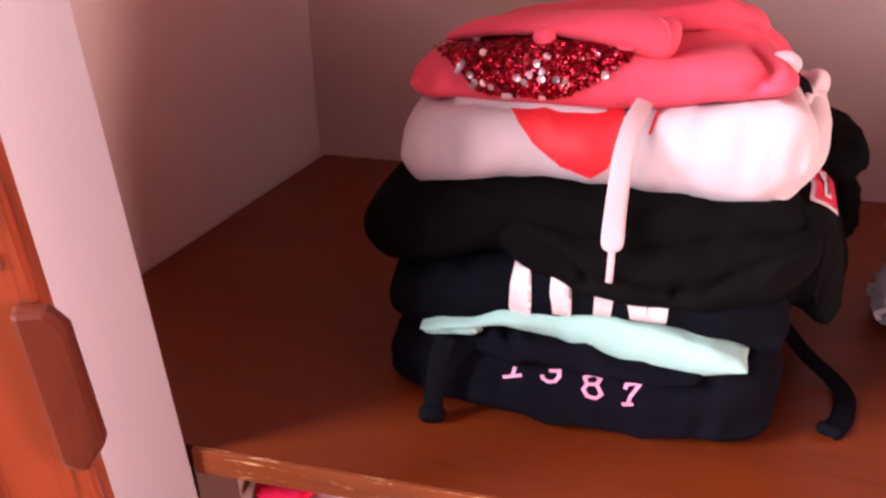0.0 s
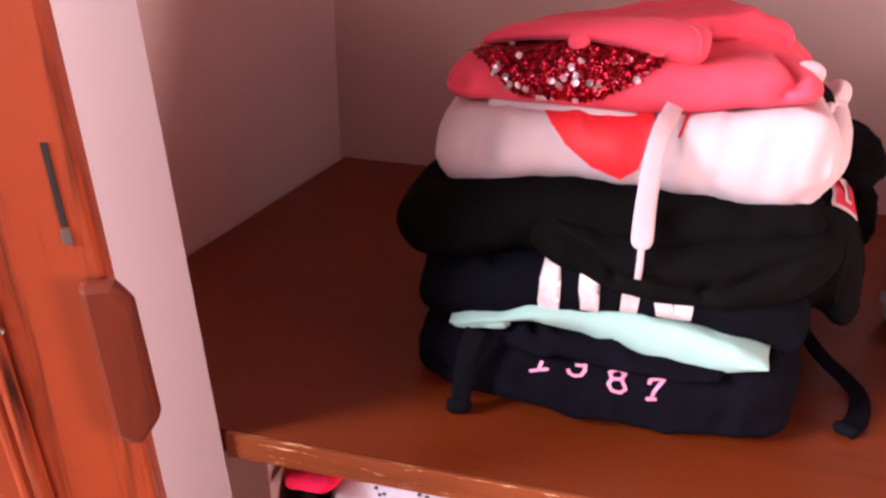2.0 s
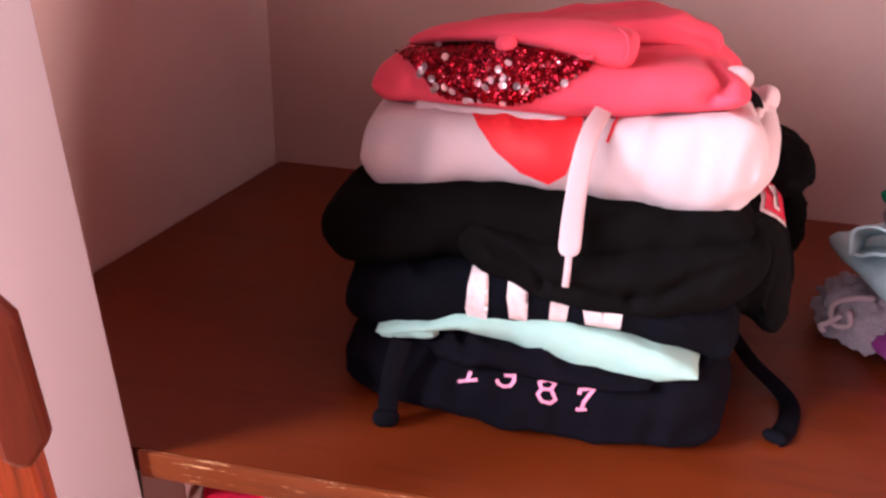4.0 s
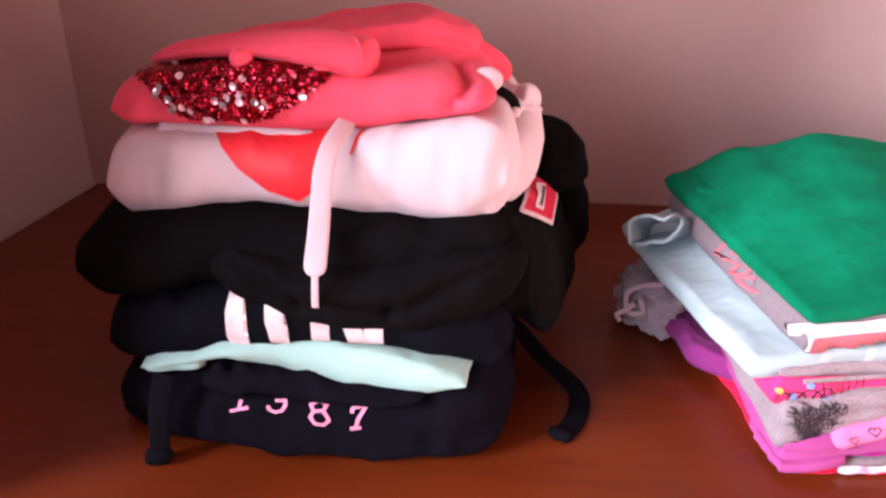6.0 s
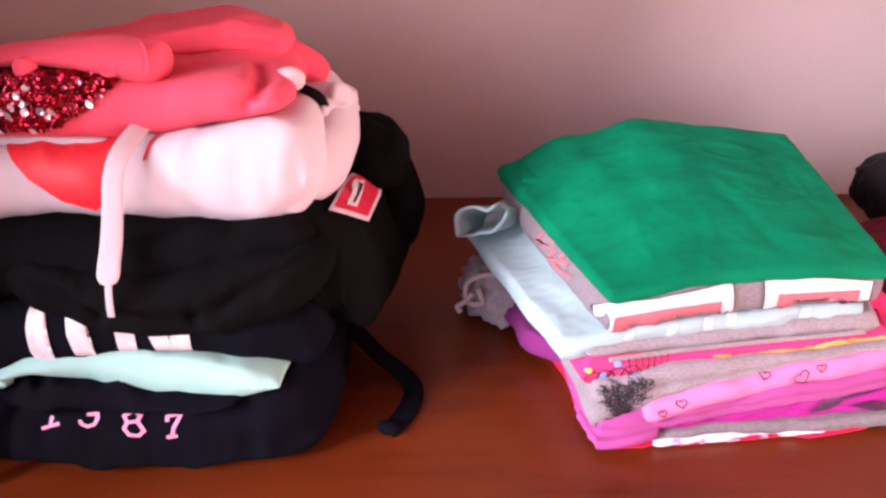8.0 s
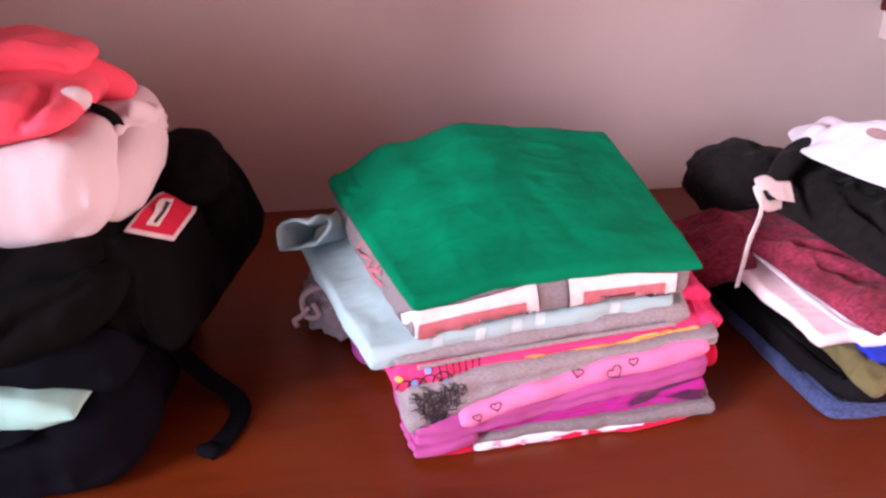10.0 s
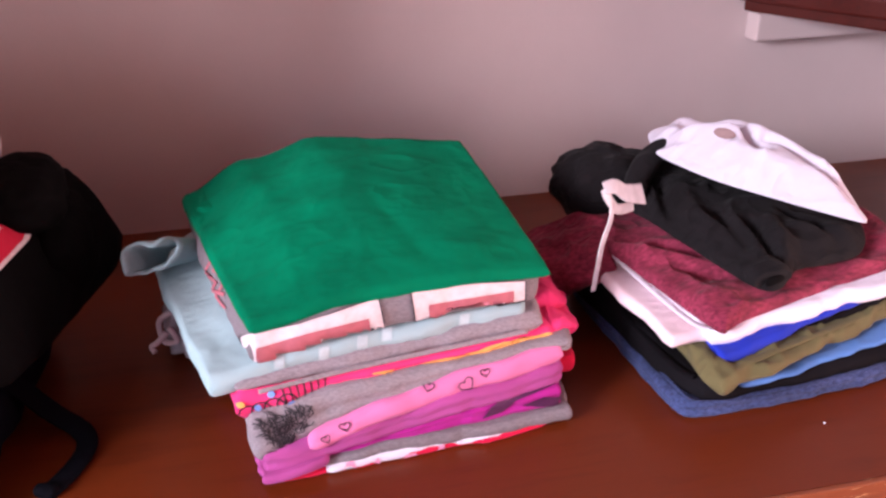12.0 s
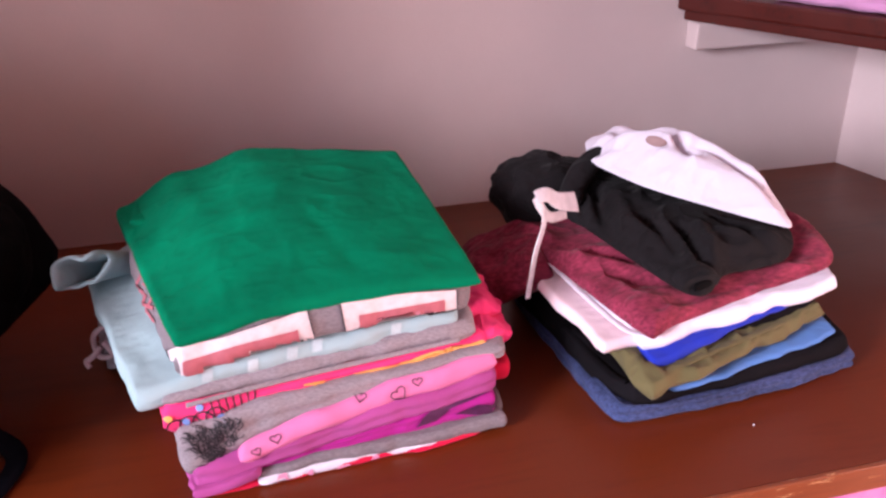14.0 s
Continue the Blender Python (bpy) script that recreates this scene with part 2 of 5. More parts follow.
def rim_steps(length, r, inner, edge):
    """Steps from 0 to 1 along a length, with close steps round each edge of radius r."""
    k = min(r / length, 0.45)
    lip = [k * (1 - math.cos(i / edge * math.pi / 2)) for i in range(edge)]
    mid = [k + (1 - 2 * k) * i / inner for i in range(inner + 1)]
    return lip + mid + [1 - s for s in reversed(lip)]


def off_line(x, y, x0, y0, x1, y1):
    """How far a point lies from a stretch of line."""
    dx_, dy_ = x1 - x0, y1 - y0
    k = min(1.0, max(0.0, ((x - x0) * dx_ + (y - y0) * dy_) / max(dx_ * dx_ + dy_ * dy_, 1e-9)))
    return math.hypot(x - x0 - k * dx_, y - y0 - k * dy_)


def folded(quad, zb, zt, zb_back=None, zt_back=None, r=0.012, bulge=0.0, corner=0.05, wrinkle=0.002, ruck=18.0, seed=0, nu=46, nv=26, crown=0.0, stray=0.004, layers=1, groove=0.003, sharp=1.0, waist=0.5, creases=(), front=()):
    """A folded garment: a soft slab with round edges over four corners (front left, front right, back right, back left),
    between courses of its underside and its top along the front and the back; layers: folds that show along its edges;
    creases: rucks on its top, from one point of it to another (each 0 to 1 across and back), with depth and width in metres;
    front: the same on its front edge, 0 to 1 across and up."""
    zb_back = zb if zb_back is None else zb_back
    zt_back = zt if zt_back is None else zt_back
    fl, fr, br, bl = [Vector((x, y)) for x, y in quad]
    wide, deep = ((fr - fl).length + (br - bl).length) / 2, ((bl - fl).length + (br - fr).length) / 2
    us, vs = rim_steps(wide, r, nu, 7), rim_steps(deep, r, nv, 8)
    nu, nv = len(us) - 1, len(vs) - 1
    bm = bmesh.new()
    off = Vector((seed * 7.3, seed * 3.1, seed * 1.7))

    def drift(a, b):
        return noise.noise(Vector((a, b, seed * 2.7))) + 0.5 * noise.noise(Vector((a * 2.7, b, seed * 4.1)))

    def at(u, v, up):
        s, t = 2 * u - 1, 2 * v - 1
        su, tv = s * (1 - corner * abs(t) ** 5), t * (1 - corner * abs(s) ** 5)
        a, b = (su + 1) / 2, (tv + 1) / 2
        p = (fl * (1 - a) + fr * a) * (1 - b) + (bl * (1 - a) + br * a) * b
        p = p + Vector((0, -bulge * (1 - s * s) * (1 - v)))
        p += Vector((stray * drift(v * 4, 7.0) * abs(s) ** 3, stray * drift(u * wide * 22, 1.0) * (1 - v) ** 3))
        d1, d2 = min(u, 1 - u) * wide, min(v, 1 - v) * deep
        f1 = math.sqrt(max(0.0, 1 - max(0.0, 1 - d1 / r) ** 2))
        f2 = math.sqrt(max(0.0, 1 - max(0.0, 1 - d2 / r) ** 2))
        f = f1 * f2
        lo = along(zb, u) * (1 - v) + along(zb_back, u) * v
        hi = along(zt, u) * (1 - v) + along(zt_back, u) * v
        hi += crown * (1 - s * s) * (1 - t * t)
        mid = lo * (1 - waist) + hi * waist + 0.15 * (hi - lo) * drift(u * wide * 15, 3.0)
        z = mid + (hi - mid) * f if up else mid - (mid - lo) * f
        q = Vector((p.x, p.y, z))
        w1 = noise.noise(Vector((q.x * ruck, q.y * ruck * 1.3, q.z * ruck * 0.8)) + off)
        w2 = noise.noise(Vector((q.x * ruck * 3.1 + q.y * 20, q.y * ruck * 1.2, q.z * ruck * 2)) + off)
        w3 = 1 - abs(noise.noise(Vector((q.x * ruck * 0.9 + q.y * 9, q.y * ruck * 0.5 - q.x * 6, 3.3)) + off)) * 2.6
        w4 = 1 - abs(noise.noise(Vector((q.x * ruck * 1.9 - q.y * 13, q.y * ruck * 1.1 + q.x * 17, 8.1)) + off)) * 3.0
        push = wrinkle * (0.9 * w1 + 0.4 * w2 + sharp * (0.9 * max(0.0, w3) ** 3 + 0.6 * max(0.0, w4) ** 3))
        room = min(1.0, (hi - lo) / 0.02)
        q.z += push * room * (f ** 2 if up else 0.25 * f)
        inward = (1 - f) * wrinkle * 1.6 * (w1 + 0.5 * w2)
        if up:
            for u0, v0, u1, v1, depth, width in creases:
                d = off_line(u * wide, v * deep, u0 * wide, v0 * deep, u1 * wide, v1 * deep)
                q.z += depth * math.exp(-(d / width) ** 2) * f
        if v < 0.5 and front:
            tall, rise = hi - lo, 0.5 + 0.5 * f if up else 0.5 - 0.5 * f
            for u0, h0, u1, h1, depth, width in front:
                d = off_line(u * wide, rise * tall, u0 * wide, h0 * tall, u1 * wide, h1 * tall)
                q.y -= depth * math.exp(-(d / width) ** 2) * max(0.0, 1 - d2 / (2.2 * r))
        if layers > 1:
            h = 0.5 + 0.5 * f if up else 0.5 - 0.5 * f
            h += 0.05 * drift(u * wide * 12, 5.0)
            near = min(abs(h - k / layers) for k in range(1, layers))
            inward += groove * math.exp(-(near * layers * 3.2) ** 2)
        if d2 < r:
            q.y += inward * (1 if v < 0.5 else -1)
        if d1 < r:
            q.x += inward * (1 if u < 0.5 else -1)
        return q

    top = [[None] * (nv + 1) for _ in range(nu + 1)]
    bot = [[None] * (nv + 1) for _ in range(nu + 1)]
    for i, u in enumerate(us):
        for j, v in enumerate(vs):
            top[i][j] = bm.verts.new(at(u, v, True))
            rim = i in (0, nu) or j in (0, nv)
            bot[i][j] = top[i][j] if rim else bm.verts.new(at(u, v, False))
    for i in range(nu):
        for j in range(nv):
            bm.faces.new((top[i][j], top[i + 1][j], top[i + 1][j + 1], top[i][j + 1]))
            low = (bot[i][j], bot[i][j + 1], bot[i + 1][j + 1], bot[i + 1][j])
            if not all(a is b for a, b in zip(low, (top[i][j], top[i][j + 1], top[i + 1][j + 1], top[i + 1][j]))):
                bm.faces.new(low)
    return bm


def heap(outline, base, lean, thick, edge=0.16, crown=0.0, wrinkle=0.002, ruck=18.0, seed=0, creases=(), waist=0.4, around=110, rings=34, sharp=1.0):
    """A loosely thrown garment over an outline seen from above: base is the height of its underside at the middle, lean its slope to the right and back,
    edge the share of its width that its round rim takes; creases: rucks from one place to another, with depth and width."""
    pts = [Vector(p) for p in outline]
    k = len(pts)
    mid = sum(pts, Vector((0, 0))) / k
    off = Vector((seed * 5.1, seed * 2.3, seed * 1.9))

    def rim(s):
        s = (s % 1.0) * k
        i = int(s)
        f = s - i
        p0, p1, p2, p3 = pts[i - 1], pts[i % k], pts[(i + 1) % k], pts[(i + 2) % k]
        return 0.5 * (2 * p1 + (p2 - p0) * f + (2 * p0 - 5 * p1 + 4 * p2 - p3) * f * f + (3 * p1 - p0 - 3 * p2 + p3) * f ** 3)

    steps = [(1 - edge) * i / (rings - 10) for i in range(rings - 10)] + [1 - edge + edge * math.sin(i / 10 * math.pi / 2) for i in range(11)]

    def at(p, rho, up):
        lo = base + lean[0] * (p.x - mid.x) + lean[1] * (p.y - mid.y)
        hi = lo + thick + crown * (1 - rho * rho)
        f = math.sqrt(max(0.0, 1 - max(0.0, (rho - 1 + edge) / edge) ** 2))
        z = lo + (hi - lo) * (waist + (1 - waist) * f if up else waist * (1 - f))
        if up:
            a = noise.noise(Vector((p.x * ruck, p.y * ruck, z * ruck)) + off)
            b = max(0.0, 1 - abs(noise.noise(Vector((p.x * ruck * 0.9 + p.y * 8, p.y * ruck * 0.6 - p.x * 5, 2.2)) + off)) * 2.8) ** 3
            z += wrinkle * (0.9 * a + sharp * b) * f
            for x0, y0, x1, y1, depth, width in creases:
                z += depth * math.exp(-(off_line(p.x, p.y, x0, y0, x1, y1) / width) ** 2) * f
            z = max(z, lo + 0.002)
        return Vector((p.x, p.y, z))

    bm = bmesh.new()
    top_mid, low_mid = bm.verts.new(at(mid, 0, True)), bm.verts.new(at(mid, 0, False))
    up_rows, low_rows = [], []
    for rho in steps[1:]:
        row_up, row_low = [], []
        for a in range(around):
            p = mid + (rim(a / around) - mid) * rho
            row_up.append(bm.verts.new(at(p, rho, True)))
            row_low.append(row_up[-1] if rho >= 1 else bm.verts.new(at(p, rho, False)))
        up_rows.append(row_up)
        low_rows.append(row_low)
    for rows, centre in ((up_rows, top_mid), (low_rows, low_mid)):
        for a in range(around):
            b = (a + 1) % around
            bm.faces.new((centre, rows[0][a], rows[0][b]))
            for r0, r1 in zip(rows, rows[1:]):
                bm.faces.new((r0[a], r1[a], r1[b], r0[b]))
    return bm


def tree_of(bm):
    from mathutils.bvhtree import BVHTree
    bmesh.ops.recalc_face_normals(bm, faces=bm.faces)
    bm.normal_update()
    return BVHTree.FromBMesh(bm)


def cut_fine(bm, step):
    """Cuts a flat sheet into small cells, so that it can follow a soft surface."""
    for axis in (0, 2):
        vals = [v.co[axis] for v in bm.verts]
        lo, hi = min(vals), max(vals)
        x = math.ceil(lo / step) * step
        while x < hi:
            co, no = [0, 0, 0], [0, 0, 0]
            co[axis], no[axis] = x, 1
            bmesh.ops.bisect_plane(bm, geom=list(bm.verts) + list(bm.edges) + list(bm.faces), plane_co=co, plane_no=no)
            x += step


def lay_on(bm, tree, way, lift=0.0012, back=0.12, source=None):
    """Lays a sheet on a surface, along one direction or spreading from a point."""
    for v in bm.verts:
        go = (v.co - Vector(source)).normalized() if source else Vector(way).normalized()
        hit = tree.ray_cast(v.co - go * back, go)
        if hit[0] is None:
            hit = tree.find_nearest(v.co)
        n = hit[1] if hit[1].dot(go) < 0 else -hit[1]
        v.co = hit[0] + n * lift
    return bm


def sheet(shapes, y=0.38, step=0.004):
    """Flat shapes in an upright plane, each a list of (x, z)."""
    bm = bmesh.new()
    for pts in shapes:
        bm.faces.new([bm.verts.new((x, y, z)) for x, z in pts])
    bmesh.ops.triangulate(bm, faces=bm.faces)
    cut_fine(bm, step)
    return bm


def stroke(points, width, closed=False):
    """The ribs of a drawn line, as flat quads in an upright plane."""
    out = []
    pts = list(points) + ([points[0]] if closed else [])
    for (x0, z0), (x1, z1) in zip(pts, pts[1:]):
        d = Vector((x1 - x0, z1 - z0))
        if d.length < 1e-6:
            continue
        d.normalize()
        n = Vector((-d.y, d.x)) * width / 2
        e = d * width * 0.25
        out.append([(x0 - n.x - e.x, z0 - n.y - e.y), (x1 - n.x + e.x, z1 - n.y + e.y), (x1 + n.x + e.x, z1 + n.y + e.y), (x0 + n.x - e.x, z0 + n.y - e.y)])
    return out


def ribbon(points, width, thick, flat=(0, 0, 1), taper=None, n=40, seed=0):
    """A flat cord or lace through points, with round sides."""
    pts = [Vector(p) for p in points]
    bm, rings = bmesh.new(), []
    k = len(pts) - 1

    def pos(s):
        s = min(max(s, 0.0), 0.9999) * k
        i = int(s)
        f = s - i
        p0, p1, p2, p3 = pts[max(i - 1, 0)], pts[i], pts[i + 1], pts[min(i + 2, k)]
        return 0.5 * (2 * p1 + (p2 - p0) * f + (2 * p0 - 5 * p1 + 4 * p2 - p3) * f * f + (3 * p1 - p0 - 3 * p2 + p3) * f ** 3)

    for i in range(n + 1):
        s = i / n
        p, d = pos(s), (pos(s + 0.01) - pos(s - 0.01)).normalized()
        up = Vector(flat) if not callable(flat) else flat(s)
        side = d.cross(up).normalized()
        up = side.cross(d).normalized()
        w = width * (taper(s) if taper else 1) / 2
        h = thick / 2 * (min(1.0, (taper(s) if taper else 1) + 0.3))
        ring = []
        for a in range(10):
            c, e = math.cos(a * math.pi / 5), math.sin(a * math.pi / 5)
            ring.append(bm.verts.new(p + side * w * c + up * h * e))
        rings.append(ring)
    for r0, r1 in zip(rings, rings[1:]):
        for a in range(10):
            bm.faces.new((r0[a], r0[(a + 1) % 10], r1[(a + 1) % 10], r1[a]))
    bm.faces.new(rings[0][::-1])
    bm.faces.new(rings[-1])
    return bm


def roll(points, sizes, wrinkle=0.0015, seed=0, cap=0.10, n=60, sides=28, ruck=40.0):
    """A soft roll of cloth through points; sizes: courses of its half depth and half height; cap: the share that each round end takes."""
    pts, k = [Vector(p) for p in points], len(points) - 1
    bm, rings = bmesh.new(), []

    def pos(s):
        s = min(max(s, 0.0), 0.9999) * k
        i = int(s)
        f = s - i
        p0, p1, p2, p3 = pts[max(i - 1, 0)], pts[i], pts[i + 1], pts[min(i + 2, k)]
        return 0.5 * (2 * p1 + (p2 - p0) * f + (2 * p0 - 5 * p1 + 4 * p2 - p3) * f * f + (3 * p1 - p0 - 3 * p2 + p3) * f ** 3)

    for i in range(n + 1):
        s = 0.5 - 0.5 * math.cos(math.pi * i / n)
        p, d = pos(s), (pos(s + 0.01) - pos(s - 0.01)).normalized()
        side = d.cross(Vector((0, 0, 1))).normalized()
        up = side.cross(d).normalized()
        e = min(s, 1 - s) / cap
        round_end = math.sqrt(max(0.0004, 1 - max(0.0, 1 - e) ** 2))
        w, h = along(sizes[0], s) * round_end, along(sizes[1], s) * round_end
        ring = []
        for a in range(sides):
            an = 2 * math.pi * a / sides
            q = p + side * w * math.cos(an) + up * h * math.sin(an)
            k1 = noise.noise(q * ruck + Vector((seed, seed * 2.1, 0))) + 0.6 * (1 - 2 * abs(noise.noise(q * ruck * 0.7 + Vector((0, seed, 5)))))
            ring.append(bm.verts.new(q + (q - p) * (wrinkle * k1 / max(w, h, 0.004))))
        rings.append(ring)
    for r0, r1 in zip(rings, rings[1:]):
        for a in range(sides):
            bm.faces.new((r0[a], r0[(a + 1) % sides], r1[(a + 1) % sides], r1[a]))
    bm.faces.new(rings[0][::-1])
    bm.faces.new(rings[-1])
    return bm


def blob(centre, size, wrinkle=0.12, seed=0, spin=0.0, ruck=3.0, squash=2.6, n=30):
    """A soft rounded bundle of cloth with rucks."""
    bm = bmesh.new()
    bmesh.ops.create_uvsphere(bm, u_segments=n + 12, v_segments=n, radius=1)
    rot = Matrix.Rotation(radians(spin), 3, "Z")
    for v in bm.verts:
        d = v.co.normalized()
        k = (abs(d.x) ** squash + abs(d.y) ** squash + abs(d.z) ** squash) ** (-1 / squash)
        w = noise.noise(d * ruck + Vector((seed, 2 * seed, 0))) + 0.5 * (1 - 2 * abs(noise.noise(d * ruck * 1.7 + Vector((0, seed, seed)))))
        q = d * k * (1 + wrinkle * w)
        v.co = Vector(centre) + rot @ Vector((q.x * size[0], q.y * size[1], q.z * size[2]))
    return bm


# ---- the closet and the room ----
BACK, FRONT, LEFT, RIGHT = 0.922, 0.278, 0.136, 1.62
solid("wall_back", box(-0.25, BACK, ROOM_FLOOR, 2.05, BACK + 0.1, ROOM_TOP), M_WALL, kind="structure")
solid("wall_left", prism([(0.005, 1.0), (-0.122, 0.20), (-0.25, 0.20), (-0.25, 1.0)], ROOM_FLOOR, ROOM_TOP), M_WALL, kind="structure")
solid("wall_right", prism([(1.772, 1.0), (1.772, 0.93), (1.90, 0.30), (2.05, 0.30), (2.05, 1.0)], ROOM_FLOOR, ROOM_TOP), M_WALL, kind="structure")
jamb = prism([(-1.72, FRONT - 0.006), (LEFT, FRONT - 0.006), (LEFT - 0.002, FRONT - 0.003), (LEFT - 0.065, FRONT + 0.055), (-1.72, FRONT + 0.055)], ROOM_FLOOR, ROOM_TOP)
for v in jamb.verts:
    if v.co.x > 0:
        v.co.x -= 0.045 * v.co.z
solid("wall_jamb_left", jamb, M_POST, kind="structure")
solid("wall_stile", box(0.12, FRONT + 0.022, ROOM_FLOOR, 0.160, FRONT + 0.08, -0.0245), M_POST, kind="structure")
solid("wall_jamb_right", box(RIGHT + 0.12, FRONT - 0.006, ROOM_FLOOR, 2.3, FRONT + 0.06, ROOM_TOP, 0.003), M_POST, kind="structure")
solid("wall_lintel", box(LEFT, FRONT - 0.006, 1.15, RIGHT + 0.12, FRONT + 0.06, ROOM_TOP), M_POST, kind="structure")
solid("ceiling_closet", box(-0.25, FRONT + 0.06, 1.15, 2.05, 1.0, 1.22), M_WALL, kind="structure")
solid("floor", box(-1.8, -2.2, ROOM_FLOOR - 0.08, 2.4, 1.02, ROOM_FLOOR), M_FLOOR, kind="structure")
solid("ceiling", box(-1.8, -2.2, ROOM_TOP, 2.4, 1.02, ROOM_TOP + 0.08), M_CEIL, kind="structure")
wall_w = box(-1.8, -2.2, ROOM_FLOOR, -1.7, -1.50, ROOM_TOP)
box(-1.8, -0.46, ROOM_FLOOR, -1.7, 0.4, ROOM_TOP, bm=wall_w)
box(-1.8, -1.50, ROOM_FLOOR, -1.7, -0.46, 0.72, bm=wall_w)
box(-1.8, -1.50, 1.52, -1.7, -0.46, ROOM_TOP, bm=wall_w)
solid("wall_west", wall_w, M_ROOM, kind="structure")
# Out-of-view wall; its opening is cut only for the red fill lamp.
wall_e = box(2.3, -2.1, ROOM_FLOOR, 2.4, -0.45, ROOM_TOP)
box(2.3, 0.2, ROOM_FLOOR, 2.4, 0.4, ROOM_TOP, bm=wall_e)
box(2.3, -0.45, ROOM_FLOOR, 2.4, 0.2, -0.42, bm=wall_e)
box(2.3, -0.45, 0.46, 2.4, 0.2, ROOM_TOP, bm=wall_e)
solid("bounce_wall_east", wall_e, M_EAST, kind="structure")
# Out-of-view wall, opened where the front fill lamp sits.
wall_s = box(-0.34, -2.2, ROOM_FLOOR, 2.4, -2.1, ROOM_TOP)
box(-1.7, -2.2, ROOM_FLOOR, -1.46, -2.1, ROOM_TOP, bm=wall_s)
box(-1.46, -2.2, ROOM_FLOOR, -0.34, -2.1, 0.28, bm=wall_s)
box(-1.46, -2.2, 1.44, -0.34, -2.1, ROOM_TOP, bm=wall_s)
solid("wall_south", wall_s, M_ROOM, kind="structure")
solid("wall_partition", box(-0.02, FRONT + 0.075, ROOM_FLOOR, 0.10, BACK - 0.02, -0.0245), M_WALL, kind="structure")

shelf = thing("shelf", (0.9, 0.6, -0.024), "varnished reddish brown wooden closet shelf with worn front edge", "shelf")
shelf["kind"] = "structure"
part("board", prism([(0.05, FRONT + 0.0045), (1.86, FRONT + 0.0245), (1.78, BACK), (0.0, BACK), (-0.10, FRONT + 0.03)], -0.024, 0.0), M_SHELF, shelf, smooth=False)
part("edge_band", prism([(LEFT, FRONT), (1.74, FRONT + 0.018), (1.74, FRONT + 0.0228), (LEFT, FRONT + 0.0048)], -0.0245, 0.0006, 0.0012), M_EDGE, shelf, "chipped lighter wooden front edge", smooth=False)

low = thing("lower_shelf", (0.9, 0.6, -0.32), "varnished brown wooden shelf below the clothes shelf", "shelf")
low["kind"] = "structure"
part("board", prism([(LEFT - 0.03, FRONT + 0.004), (1.74, FRONT + 0.02), (1.78, BACK), (0.0, BACK), (-0.10, FRONT + 0.07), (LEFT - 0.03, FRONT + 0.07)], -0.344, -0.32, 0.001), M_SHELF, low, smooth=False)

upper = thing("upper_shelf", (1.6, 0.8, 0.25), "dark reddish brown wooden corner shelf with a slanted edge", "shelf")
upper["kind"] = "structure"
part("board", prism([(1.470, BACK), (1.621, 0.56), (1.84, 0.56), (1.775, BACK)], 0.2555, 0.279, 0.004), M_UPPER, upper, smooth=False)
part("edge_moulding", prism([(1.481, BACK), (1.632, 0.56), (1.84, 0.56), (1.775, BACK)], 0.241, 0.2553, 0.003), M_UPPER, upper, "moulded lower lip of the shelf edge", smooth=False)
cleat = bmesh.new()
box(1.487, BACK - 0.032, 0.204, 1.7715, BACK - 0.0005, 0.2408, 0.003, cleat)
solid("shelf_cleat", cleat, M_WALL, "white painted wooden cleat under the corner shelf", "cleat", "structure")

# open wooden door with its pull
ang = radians(25)
dx, dy = Vector((-math.cos(ang), -math.sin(ang))), Vector((-math.sin(ang), math.cos(ang)))
door = thing("closet_door", (0.165, 0.14, ROOM_FLOOR), "open reddish brown wooden closet door with a moulded panel", "door")


def on_door(bm):
    """Sets a shape on the door, from its width, its depth behind the face, and height."""
    for v in bm.verts:
        p = Vector((0.164 - 0.04 * (v.co.z - 0.22), 0.142)) + dx * v.co.x + dy * v.co.y
        v.co = Vector((p.x, p.y, v.co.z))
    return bm


def door_box(a0, a1, b0, b1, z0, z1, bevel):
    """A block on the door: along its width from the free edge, behind its face, and up."""
    return on_door(box(a0, b0, z0, a1, b1, z1, bevel))


part("stile", door_box(0, 0.060, 0, 0.022, ROOM_FLOOR + 0.02, 1.13, 0.003), M_DOOR, door, smooth=False)
part("panel", door_box(0.060, 0.36, 0.008, 0.018, ROOM_FLOOR + 0.02, 1.13, 0.001), M_DOOR, door, smooth=False)
part("moulding", door_box(0.0602, 0.070, -0.005, 0.0078, ROOM_FLOOR + 0.02, 1.13, 0.004), M_DOOR, door, smooth=False)
part("moulding", door_box(0.0712, 0.080, 0.000, 0.0078, ROOM_FLOOR + 0.02, 1.13, 0.003), M_DOOR, door, smooth=False)
part("stile", door_box(0.36, 0.43, 0, 0.022, ROOM_FLOOR + 0.02, 1.13, 0.003), M_DOOR, door, smooth=False)
pull = prism([(0.012, 0.126), (0.004, 0.120), (-0.003, 0.120), (-0.015, 0.137), (-0.014, 0.214), (-0.006, 0.227), (0.012, 0.227)], -0.013, -0.0003, 0.0035)
for v in pull.verts:
    v.co = Vector((v.co.x, v.co.z, v.co.y))
part("pull", on_door(pull), M_PULL, door, "dark carved wooden pull block with chamfered corners", smooth=False)
ring = roll([(0.058, -0.003, 0.198), (0.062, -0.003, 0.203), (0.062, -0.003, 0.212), (0.058, -0.003, 0.217)], ([0.0022] * 4, [0.0022] * 4), 0.0003, 1.0, 0.1, 24, 12)
part("escutcheon", on_door(ring), METAL, door, "dull metal keyhole rim")
